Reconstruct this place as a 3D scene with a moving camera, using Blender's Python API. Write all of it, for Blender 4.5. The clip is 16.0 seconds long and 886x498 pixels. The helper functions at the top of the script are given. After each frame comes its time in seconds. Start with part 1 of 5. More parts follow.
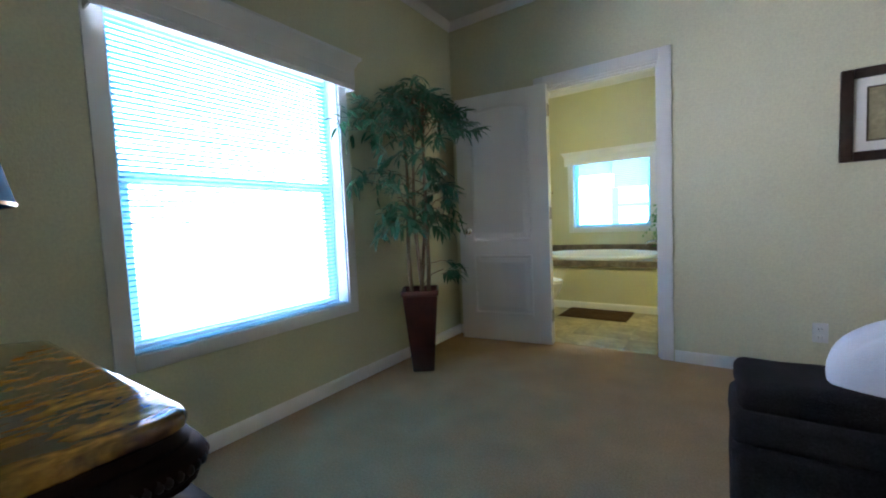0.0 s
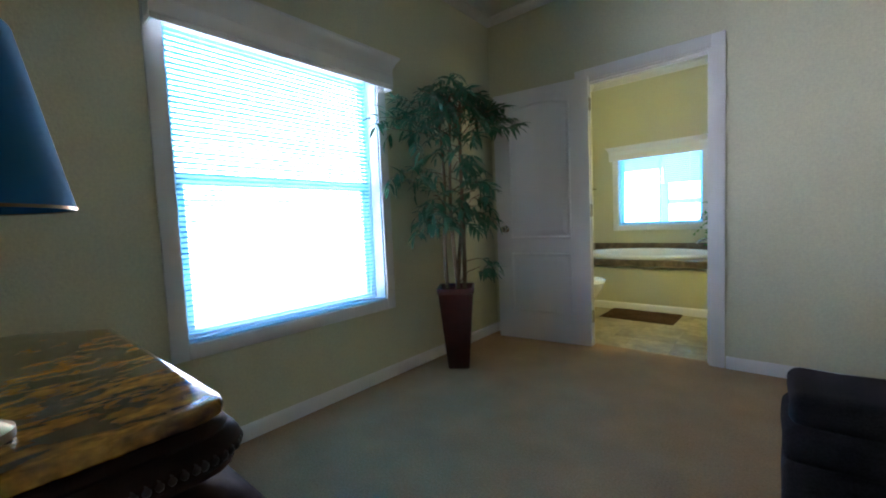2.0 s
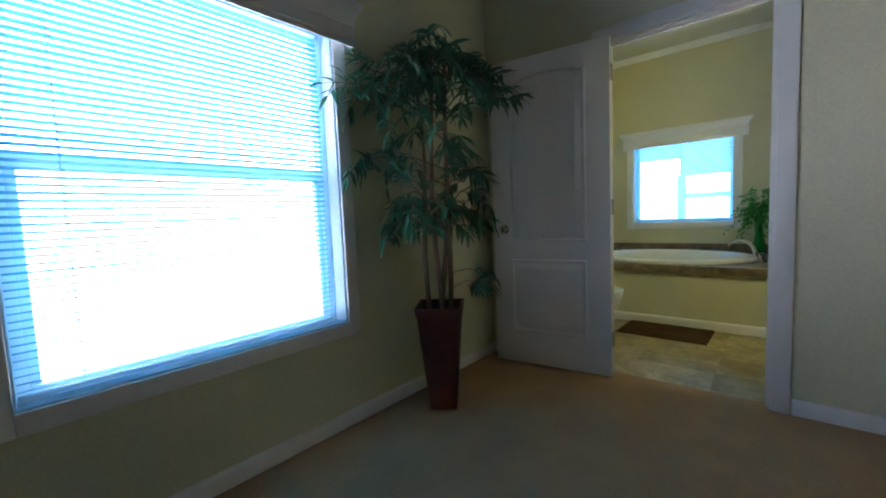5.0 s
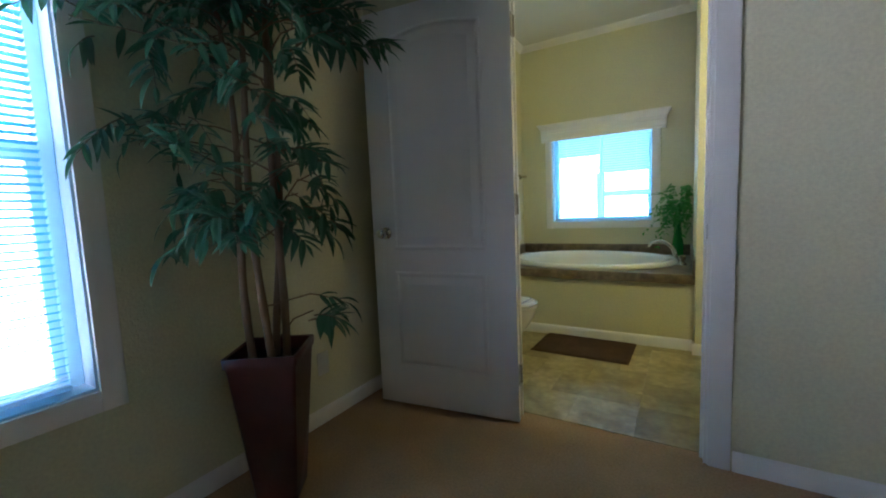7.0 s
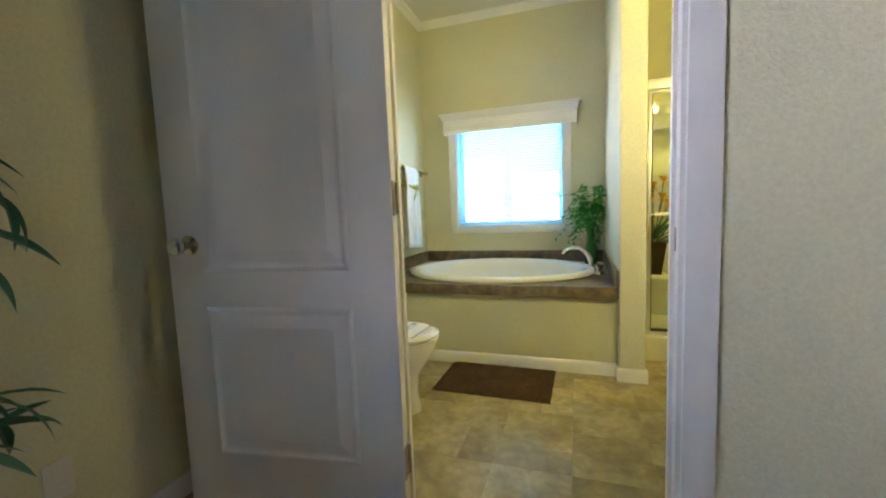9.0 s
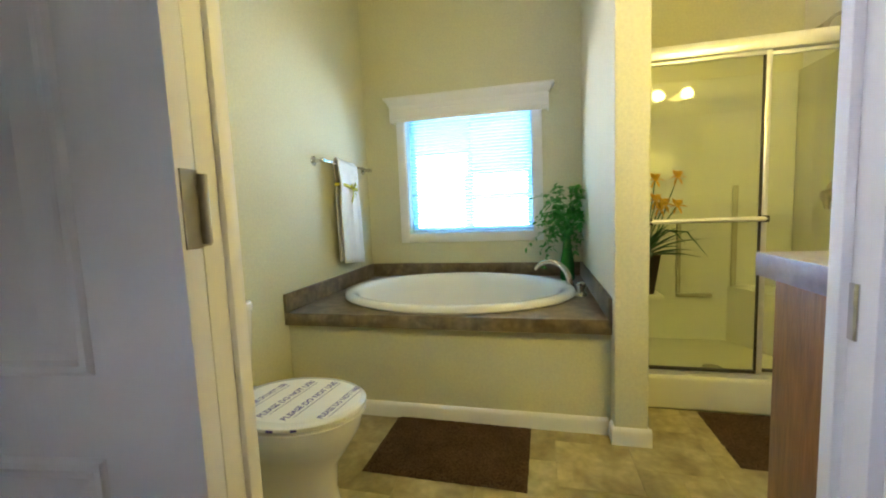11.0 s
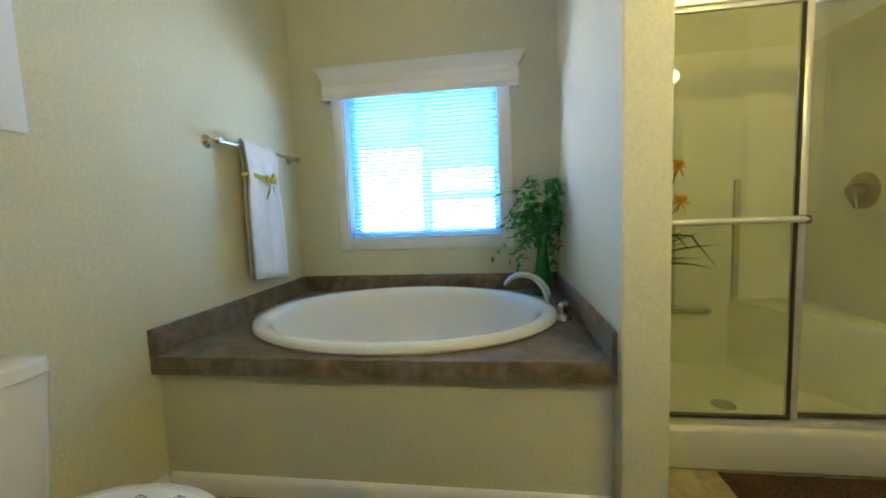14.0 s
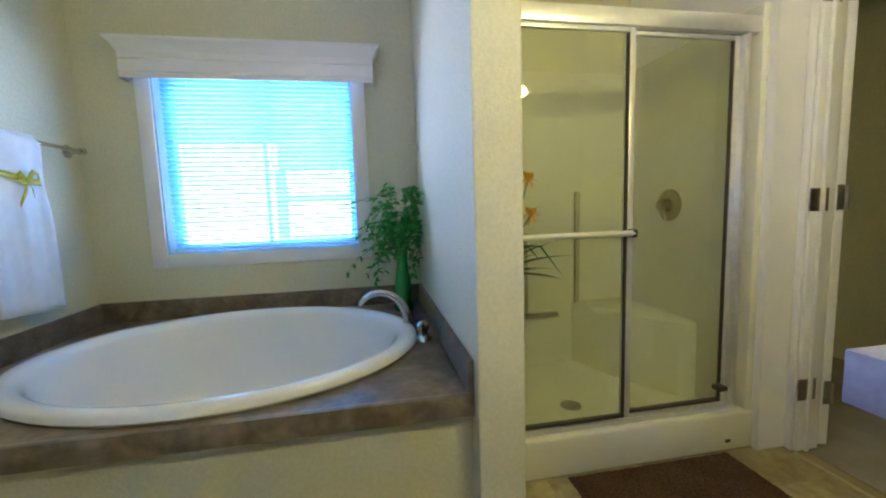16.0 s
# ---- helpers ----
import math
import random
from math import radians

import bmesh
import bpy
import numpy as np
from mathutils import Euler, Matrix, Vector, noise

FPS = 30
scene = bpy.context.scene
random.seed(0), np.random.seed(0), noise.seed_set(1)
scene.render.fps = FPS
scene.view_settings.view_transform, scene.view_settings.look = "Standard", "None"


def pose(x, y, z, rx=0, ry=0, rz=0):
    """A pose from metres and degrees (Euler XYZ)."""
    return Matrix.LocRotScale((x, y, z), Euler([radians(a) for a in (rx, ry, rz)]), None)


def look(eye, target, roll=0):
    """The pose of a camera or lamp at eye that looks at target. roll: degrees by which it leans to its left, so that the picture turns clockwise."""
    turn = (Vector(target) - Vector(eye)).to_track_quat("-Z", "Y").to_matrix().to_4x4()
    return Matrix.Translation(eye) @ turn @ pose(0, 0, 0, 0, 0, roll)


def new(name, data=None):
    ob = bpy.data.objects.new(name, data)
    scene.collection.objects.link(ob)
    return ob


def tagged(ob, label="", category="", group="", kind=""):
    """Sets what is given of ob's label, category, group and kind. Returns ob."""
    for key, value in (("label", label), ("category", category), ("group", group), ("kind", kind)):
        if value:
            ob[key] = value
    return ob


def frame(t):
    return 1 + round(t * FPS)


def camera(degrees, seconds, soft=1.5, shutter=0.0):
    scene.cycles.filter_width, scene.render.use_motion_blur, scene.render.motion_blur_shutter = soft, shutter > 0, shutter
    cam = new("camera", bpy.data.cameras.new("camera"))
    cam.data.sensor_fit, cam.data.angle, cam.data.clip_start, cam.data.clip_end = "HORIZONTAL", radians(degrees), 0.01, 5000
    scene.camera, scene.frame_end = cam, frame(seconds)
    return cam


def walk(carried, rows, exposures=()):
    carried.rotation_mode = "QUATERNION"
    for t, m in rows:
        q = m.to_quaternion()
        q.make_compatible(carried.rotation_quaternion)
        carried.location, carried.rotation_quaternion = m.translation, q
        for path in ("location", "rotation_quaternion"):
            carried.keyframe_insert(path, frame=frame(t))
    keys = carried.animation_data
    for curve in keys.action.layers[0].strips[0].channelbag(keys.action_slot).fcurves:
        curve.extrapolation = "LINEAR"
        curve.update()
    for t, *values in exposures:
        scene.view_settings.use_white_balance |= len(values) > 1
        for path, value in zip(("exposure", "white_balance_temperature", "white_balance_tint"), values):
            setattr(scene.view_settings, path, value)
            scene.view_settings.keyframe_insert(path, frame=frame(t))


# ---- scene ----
cam = camera(96.0, 16.0, soft=2.0)
PATH = [
    (0, (0.221, 0.301, 1.011), (-0.905, 1.95, 0.884), -2.6),
    (0.5, (0.215, 0.303, 1.011), (-0.969, 1.91, 0.885), -2.4),
    (1, (0.218, 0.301, 1.013), (-1.012, 1.873, 0.885), -2.5),
    (1.5, (0.232, 0.304, 1.013), (-1.032, 1.848, 0.877), -2.5),
    (2, (0.249, 0.317, 1.018), (-1.039, 1.841, 0.883), -2.5),
    (2.5, (0.235, 0.341, 1.004), (-1.066, 1.852, 0.857), -2.5),
    (3, (0.165, 0.406, 1.001), (-1.14, 1.915, 0.86), -2.5),
    (5.5, (-0.1, 1.031, 1.046), (-1.379, 2.559, 0.872), -2.3),
    (6, (-0.125, 1.22, 1.024), (-1.337, 2.801, 0.852), -2.5),
    (6.5, (-0.124, 1.419, 1.049), (-1.253, 3.059, 0.863), -2.3),
    (7, (-0.174, 1.595, 1.04), (-1.208, 3.297, 0.85), -2.4),
    (7.5, (-0.285, 1.771, 1.036), (-1.171, 3.555, 0.853), -2.1),
    (8, (-0.318, 1.943, 1.029), (-1.063, 3.788, 0.83), -2.2),
    (8.5, (-0.32, 2.146, 1.027), (-0.996, 4.019, 0.844), -2.1),
    (9, (-0.336, 2.281, 1.011), (-0.97, 4.169, 0.826), -2.2),
    (11.5, (-0.453, 3.066, 1.045), (-0.857, 5.015, 0.849), -2.3),
    (12, (-0.485, 3.182, 1.041), (-0.825, 5.143, 0.839), -2.3),
    (12.5, (-0.455, 3.316, 1.038), (-0.756, 5.284, 0.844), -2.3),
    (13, (-0.431, 3.386, 1.034), (-0.726, 5.355, 0.84), -2.2),
    (13.5, (-0.437, 3.45, 1.028), (-0.73, 5.419, 0.835), -2.2),
    (14, (-0.452, 3.499, 1.021), (-0.736, 5.47, 0.835), -2.3),
    (14.5, (-0.459, 3.544, 1.032), (-0.665, 5.524, 0.844), -2.3),
    (15, (-0.43, 3.606, 1.037), (-0.497, 5.596, 0.844), -2.2),
    (15.5, (-0.394, 3.655, 1.045), (-0.329, 5.643, 0.845), -2.2),
    (16, (-0.369, 3.694, 1.066), (-0.022, 5.653, 0.857), -1.8),
]
walk(cam, [(t, look(eye, target, roll)) for t, eye, target, roll in PATH],
     exposures=[(0, 0.35, 5800, 4), (2.0, 0.15, 5800, 4), (3.0, 0.0, 5800, 3), (5.5, -0.45, 5800, 3), (6.5, -0.4, 5800, 4), (7.5, -0.15, 5900, 7),
                (9.0, 0.5, 6400, 9), (11.5, 0.33, 6500, 10), (12.5, 0.12, 6150, 12), (14.5, -0.05, 5600, 17), (16.0, 0.05, 5100, 23)])

# ---- world, sun and window daylight ----
world = bpy.data.worlds.new("daylight")
scene.world = world
world.use_nodes = True
wn = world.node_tree.nodes
sky = wn.new("ShaderNodeTexSky")
sky.sky_type, sky.sun_disc = "NISHITA", False
sky.sun_elevation, sky.sun_rotation = radians(52), radians(140)
wn["Background"].inputs["Strength"].default_value = 0.12
world.node_tree.links.new(sky.outputs["Color"], wn["Background"].inputs["Color"])

sun_data = bpy.data.lights.new("sun", "SUN")
sun_data.energy, sun_data.angle, sun_data.color = 3.0, radians(0.5), (1.0, 0.95, 0.86)
sun = new("sun", sun_data)
sun.matrix_world = look((6, -7, 12), (0, 0, 0))

BACKDROP_W = 15.0   # glow of the daylight outside the bedroom side
BACKDROP_N = 13.0    # glow outside the tub window
BULB = 100.0         # vanity bulbs

# ---- materials ----
def rgba(c):
    return (c[0], c[1], c[2], 1.0)


def material(name, color, rough=0.5, metal=0.0, vary=0.0, scale=6.0, bump=0.0, bump_scale=200.0, fine=0.0,
             per_object=0.0, second=None, second_scale=3.0, sharp=0.14, transmission=0.0, ior=1.45, coat=0.0, stretch=None, spec=None):
    """A procedural surface: base colour, broad stains, fine grain and relief, in metres."""
    m = bpy.data.materials.new(name)
    m.use_nodes = True
    t = m.node_tree
    b = t.nodes["Principled BSDF"]
    b.inputs["Roughness"].default_value = rough
    b.inputs["Metallic"].default_value = metal
    b.inputs["IOR"].default_value = ior
    b.inputs["Transmission Weight"].default_value = transmission
    b.inputs["Coat Weight"].default_value = coat
    if spec is not None:
        b.inputs["Specular IOR Level"].default_value = spec
    b.inputs["Base Color"].default_value = rgba(color)
    geo = t.nodes.new("ShaderNodeTexCoord")
    place = geo.outputs["Object"]
    if stretch:
        mp = t.nodes.new("ShaderNodeMapping")
        mp.inputs["Scale"].default_value = stretch
        t.links.new(place, mp.inputs["Vector"])
        place = mp.outputs["Vector"]
    if per_object:
        info = t.nodes.new("ShaderNodeObjectInfo")
        shift = t.nodes.new("ShaderNodeMath")
        shift.operation = "MULTIPLY"
        shift.inputs[1].default_value = 40.0
        t.links.new(info.outputs["Random"], shift.inputs[0])
        add = t.nodes.new("ShaderNodeVectorMath")
        t.links.new(place, add.inputs[0])
        t.links.new(shift.outputs[0], add.inputs[1])
        place = add.outputs["Vector"]
    col = None
    if vary or fine or second or per_object:
        base = t.nodes.new("ShaderNodeRGB")
        base.outputs[0].default_value = rgba(color)
        col = base.outputs[0]
    if second:
        n = t.nodes.new("ShaderNodeTexNoise")
        n.inputs["Scale"].default_value, n.inputs["Detail"].default_value = second_scale, 6.0
        n.inputs["Distortion"].default_value = 0.6
        t.links.new(place, n.inputs["Vector"])
        ramp = t.nodes.new("ShaderNodeMapRange")
        ramp.inputs["From Min"].default_value, ramp.inputs["From Max"].default_value = 0.5 - sharp, 0.5 + sharp
        t.links.new(n.outputs["Fac"], ramp.inputs["Value"])
        mx = t.nodes.new("ShaderNodeMix")
        mx.data_type = "RGBA"
        t.links.new(ramp.outputs["Result"], mx.inputs["Factor"])
        t.links.new(col, mx.inputs["A"])
        mx.inputs["B"].default_value = rgba(second)
        col = mx.outputs["Result"]
    for amount, sc in ((vary, scale), (fine, bump_scale * 0.6)):
        if amount:
            n = t.nodes.new("ShaderNodeTexNoise")
            n.inputs["Scale"].default_value, n.inputs["Detail"].default_value = sc, 4.0
            t.links.new(place, n.inputs["Vector"])
            r = t.nodes.new("ShaderNodeMapRange")
            r.inputs["From Min"].default_value, r.inputs["From Max"].default_value = 0.3, 0.7
            r.inputs["To Min"].default_value, r.inputs["To Max"].default_value = 1 - amount, 1 + amount
            t.links.new(n.outputs["Fac"], r.inputs["Value"])
            v = t.nodes.new("ShaderNodeVectorMath")
            v.operation = "SCALE"
            t.links.new(col, v.inputs[0])
            t.links.new(r.outputs["Result"], v.inputs["Scale"])
            col = v.outputs["Vector"]
    if per_object:
        oi = t.nodes.new("ShaderNodeObjectInfo")
        r = t.nodes.new("ShaderNodeMapRange")
        r.inputs["To Min"].default_value, r.inputs["To Max"].default_value = 1 - per_object, 1 + per_object
        t.links.new(oi.outputs["Random"], r.inputs["Value"])
        v = t.nodes.new("ShaderNodeVectorMath")
        v.operation = "SCALE"
        t.links.new(col, v.inputs[0])
        t.links.new(r.outputs["Result"], v.inputs["Scale"])
        col = v.outputs["Vector"]
    if col is not None:
        t.links.new(col, b.inputs["Base Color"])
    if bump:
        n = t.nodes.new("ShaderNodeTexNoise")
        n.inputs["Scale"].default_value, n.inputs["Detail"].default_value = bump_scale, 3.0
        t.links.new(place, n.inputs["Vector"])
        bp = t.nodes.new("ShaderNodeBump")
        bp.inputs["Strength"].default_value, bp.inputs["Distance"].default_value = bump, 0.004
        t.links.new(n.outputs["Fac"], bp.inputs["Height"])
        t.links.new(bp.outputs["Normal"], b.inputs["Normal"])
    return m


def glowing(name, color, strength):
    m = bpy.data.materials.new(name)
    m.use_nodes = True
    b = m.node_tree.nodes["Principled BSDF"]
    b.inputs["Base Color"].default_value = (0, 0, 0, 1)
    b.inputs["Emission Color"].default_value = rgba(color)
    b.inputs["Emission Strength"].default_value = strength
    return m


def translucent(name, color, share, rough=0.5):
    """A thin sheet that lets part of the light through: leaves, blinds, lamp shades."""
    m = material(name, color, rough, vary=0.08, scale=20)
    t = m.node_tree
    b = t.nodes["Principled BSDF"]
    tr = t.nodes.new("ShaderNodeBsdfTranslucent")
    tr.inputs["Color"].default_value = rgba(color)
    mx = t.nodes.new("ShaderNodeMixShader")
    mx.inputs["Fac"].default_value = share
    t.links.new(b.outputs[0], mx.inputs[1])
    t.links.new(tr.outputs[0], mx.inputs[2])
    t.links.new(mx.outputs[0], t.nodes["Material Output"].inputs["Surface"])
    return m


M_WALL = material("wall_paint", (0.66, 0.64, 0.45), 0.75, vary=0.035, scale=1.7, bump=0.5, bump_scale=140, fine=0.055)
M_CEIL = material("ceiling_paint", (0.74, 0.73, 0.68), 0.85, vary=0.03, scale=2, bump=0.5, bump_scale=90)
M_TRIM = material("white_trim", (0.81, 0.80, 0.78), 0.42, vary=0.03, scale=5, bump=0.05, bump_scale=60)
M_DOOR = material("door_paint", (0.84, 0.83, 0.82), 0.55, vary=0.03, scale=4, bump=0.12, bump_scale=120, stretch=(1, 1, 0.12))
M_CARPET = material("carpet", (0.395, 0.272, 0.163), 0.95, vary=0.08, scale=4.5, bump=0.5, bump_scale=190, fine=0.15, spec=0.1)

# White vinyl: the cyan glow of daylight behind it is put into the colour.
M_VINYL = translucent("backlit_vinyl", (0.60, 0.80, 0.92), 0.35, 0.35)
# White slats, darkened and tinted cyan in place of the daylight behind them.
M_SLAT = translucent("backlit_slat", (0.16, 0.55, 0.75), 0.22)
M_SLAT_FINE = translucent("backlit_fine_slat", (0.48, 0.79, 0.93), 0.5)
M_GLASS = material("window_glass", (1, 1, 1), 0.0, transmission=1.0, ior=1.02)
M_TILE = material("floor_tile", (0.47, 0.40, 0.22), 0.36, second=(0.225, 0.18, 0.088), second_scale=5.0, sharp=0.22, vary=0.16, scale=22,
                  bump=0.10, bump_scale=50, fine=0.1, per_object=0.2)
M_GROUT = material("floor_underlay", (0.31, 0.26, 0.15), 0.8, vary=0.1)
M_DECK = material("deck_laminate", (0.225, 0.18, 0.13), 0.33, second=(0.12, 0.095, 0.07), second_scale=9, vary=0.2, scale=30,
                  bump=0.06, bump_scale=80, fine=0.1)
M_ACRYLIC = material("white_acrylic", (0.84, 0.83, 0.79), 0.16, vary=0.02, scale=3, coat=0.3)
M_CERAMIC = material("white_ceramic", (0.82, 0.81, 0.76), 0.1, vary=0.015, scale=3, coat=0.4)
M_CHROME = material("brushed_nickel", (0.62, 0.60, 0.57), 0.2, metal=1.0, vary=0.05, scale=40)
M_ALU = material("satin_aluminium", (0.80, 0.80, 0.80), 0.3, metal=0.6, vary=0.04, scale=30)
M_BRONZE = material("dark_nickel", (0.44, 0.37, 0.25), 0.32, metal=0.75, vary=0.1, scale=40)
M_DARKSEAL = material("dark_gasket", (0.05, 0.045, 0.04), 0.5, vary=0.1)
M_SHGLASS = material("shower_glass", (0.90, 0.95, 0.86), 0.0, transmission=1.0, ior=1.5)
# Darker tone draws the soap ledge's shadow; the rib shares it.
M_STRIP = material("shaded_fibreglass", (0.44, 0.41, 0.29), 0.3, vary=0.08, scale=6)
M_FIBRE = material("shower_fibreglass", (0.72, 0.71, 0.585), 0.22, vary=0.03, scale=2, coat=0.2)
M_RUG = material("brown_rug", (0.075, 0.045, 0.03), 0.95, vary=0.2, scale=8, bump=1.0, bump_scale=220, fine=0.5, spec=0.05)
M_TOWEL = material("white_terry", (0.84, 0.83, 0.81), 0.95, vary=0.04, scale=20, bump=0.8, bump_scale=420, spec=0.1)
M_RIBBON = material("ribbon", (0.55, 0.52, 0.04), 0.4, vary=0.15, scale=40)
M_POT = material("planter_lacquer", (0.075, 0.018, 0.014), 0.35, vary=0.25, scale=9, bump=0.15, bump_scale=60, coat=0.2)
M_SOIL = material("dark_moss", (0.03, 0.024, 0.015), 0.95, vary=0.4, scale=60, bump=1.0, bump_scale=120)
M_CANE = material("cane_bark", (0.17, 0.11, 0.06), 0.6, vary=0.3, scale=25, bump=0.5, bump_scale=90, stretch=(1, 1, 0.3))
M_LEAF = translucent("silk_leaf", (0.048, 0.145, 0.08), 0.25, 0.33)
M_FERN = translucent("fern_leaf", (0.065, 0.29, 0.05), 0.3, 0.4)
M_VASE = material("green_glass_vase", (0.03, 0.32, 0.07), 0.08, transmission=0.35, vary=0.1)
M_BURL = material("burl_veneer", (0.34, 0.175, 0.026), 0.05, second=(0.030, 0.014, 0.008), second_scale=12.0, sharp=0.13, vary=0.6, scale=38,
                  fine=0.15, bump=0.015, bump_scale=60, stretch=(1.9, 0.85, 1.0))
M_MAHOG = material("dark_mahogany", (0.024, 0.012, 0.008), 0.55, vary=0.3, scale=14, bump=0.1, bump_scale=40, spec=0.03, stretch=(1, 1, 3))
M_SHADE = translucent("blue_shade", (0.028, 0.135, 0.25), 0.3, 0.95)
M_BEAD = material("polished_mahogany", (0.028, 0.014, 0.009), 0.35, vary=0.3, scale=30)
M_HINGE = material("dull_nickel", (0.42, 0.38, 0.32), 0.38, metal=1.0, vary=0.12, scale=25)
M_BRASS = material("aged_brass", (0.35, 0.24, 0.10), 0.3, metal=1.0, vary=0.2, scale=30)
M_BLACKFAB = material("black_upholstery", (0.016, 0.014, 0.017), 0.92, vary=0.25, scale=7, bump=0.8, bump_scale=300, fine=0.3, spec=0.15)
M_PILLOW = material("white_cotton", (0.58, 0.60, 0.66), 0.9, vary=0.03, scale=9, bump=0.4, bump_scale=300, spec=0.1)
M_FRAME = material("espresso_frame", (0.030, 0.017, 0.012), 0.3, vary=0.3, scale=30, bump=0.1, bump_scale=60)
M_MAT = material("picture_mat", (0.78, 0.76, 0.69), 0.9, vary=0.03, scale=20)
M_ART = material("picture_paper", (0.34, 0.30, 0.17), 0.85, second=(0.24, 0.215, 0.125), second_scale=14, vary=0.15, scale=40)
M_ARTGREEN = material("painted_green", (0.03, 0.12, 0.07), 0.8, vary=0.3, scale=40)
M_ARTLINE = material("painted_line", (0.09, 0.07, 0.04), 0.8, vary=0.2)
M_PLATE = material("outlet_plastic", (0.74, 0.73, 0.70), 0.4, vary=0.02)
M_SLOT = material("outlet_slot", (0.05, 0.05, 0.05), 0.6, vary=0.05)
M_CABINET = material("cherry_wood", (0.27, 0.12, 0.045), 0.4, second=(0.19, 0.08, 0.03), second_scale=8, vary=0.2, scale=20,
                     bump=0.15, bump_scale=50, stretch=(4, 4, 0.5), coat=0.15)
M_COUNTER = material("counter_laminate", (0.30, 0.29, 0.37), 0.3, second=(0.21, 0.20, 0.29), second_scale=14, vary=0.12, scale=60)
M_MIRROR = material("mirror", (0.9, 0.92, 0.9), 0.01, metal=1.0)
M_BULB = glowing("warm_bulb", (1.0, 0.80, 0.235), BULB)
M_PAPER = material("paper_band", (0.80, 0.79, 0.75), 0.7, vary=0.02, scale=30)
M_INK = material("purple_ink", (0.10, 0.08, 0.30), 0.7, vary=0.15, scale=80)
M_FAINT = material("faint_ink", (0.42, 0.40, 0.46), 0.7, vary=0.35, scale=160)
M_ORANGE = translucent("orange_petal", (0.85, 0.47, 0.03), 0.3)
M_DARKVASE = material("black_vase", (0.025, 0.02, 0.018), 0.3, vary=0.2, scale=20)
M_DRESS = material("closet_carpet", (0.30, 0.27, 0.22), 0.95, vary=0.15, scale=5, bump=0.8, bump_scale=240)
M_GRASS = material("yard_ground", (0.22, 0.22, 0.15), 0.95, vary=0.3, scale=2)
# Blue shade of the wall next door is put into this colour.
M_SIDING = material("shaded_siding", (0.20, 0.36, 0.45), 0.7, vary=0.05, scale=1)
M_ROOF = material("roof_shingle", (0.12, 0.11, 0.10), 0.9, vary=0.25, scale=5)


# ---- building helpers ----
def world_of(ob):
    m = ob.matrix_basis.copy()
    while ob.parent:
        ob = ob.parent
        m = ob.matrix_basis @ m
    return m


def thing(name, x, y, z, label="", category="", group="", kind="", turn=None):
    e = new(name)
    e.empty_display_size = 0.1
    e.matrix_basis = Matrix.Translation((x, y, z)) @ (turn or Matrix.Identity(4))
    return tagged(e, label, category, group, kind)


def shade_smooth(mesh, angle=40):
    mesh.polygons.foreach_set("use_smooth", [True] * len(mesh.polygons))
    mesh.set_sharp_from_angle(angle=radians(angle))


def mesh_of(bm, name, mat, smooth=True):
    bmesh.ops.recalc_face_normals(bm, faces=bm.faces)
    me = bpy.data.meshes.new(name)
    bm.to_mesh(me)
    bm.free()
    if mat:
        me.materials.append(mat)
    if smooth:
        shade_smooth(me)
    return me


def part(name, bm, mat, parent, label="", smooth=True, kind=""):
    """One mesh, given in world places, under a thing or a part of it."""
    bmesh.ops.transform(bm, matrix=world_of(parent).inverted(), verts=bm.verts)
    ob = new(name, mesh_of(bm, name, mat, smooth))
    ob.parent = parent
    return tagged(ob, label, kind=kind)


def solid(name, bm, mat, label="", category="", kind="structure", smooth=True, group=""):
    """A top-level thing of a single mesh, given in world places."""
    return tagged(new(name, mesh_of(bm, name, mat, smooth)), label, category, group, kind)


def piece(name, mesh, parent, m):
    ob = new(name, mesh)
    ob.parent = parent
    ob.matrix_basis = world_of(parent).inverted() @ m
    return ob


def box(bm, x0, x1, y0, y1, z0, z1, bev=0.0, seg=2):
    v = bmesh.ops.create_cube(bm, size=1.0)["verts"]
    c = Vector(((x0 + x1) / 2, (y0 + y1) / 2, (z0 + z1) / 2))
    s = Vector((x1 - x0, y1 - y0, z1 - z0))
    for p in v:
        p.co = Vector(p.co[i] * s[i] + c[i] for i in range(3))
    if bev:
        e = list({e for p in v for e in p.link_edges})
        bmesh.ops.bevel(bm, geom=e, offset=bev, segments=seg, affect="EDGES", profile=0.5)
    return bm


def boxed(*a, **k):
    return box(bmesh.new(), *a, **k)


def prism(bm, prof, p0, p1, out):
    """The profile (distance along out, height) swept straight from p0 to p1."""
    p0, p1, out = Vector(p0), Vector(p1), Vector(out)
    rings = [[bm.verts.new(p + out * d + Vector((0, 0, h))) for d, h in prof] for p in (p0, p1)]
    n = len(prof)
    for i in range(n):
        j = (i + 1) % n
        bm.faces.new((rings[0][i], rings[0][j], rings[1][j], rings[1][i]))
    bm.faces.new(rings[0][::-1])
    bm.faces.new(rings[1])
    return bm


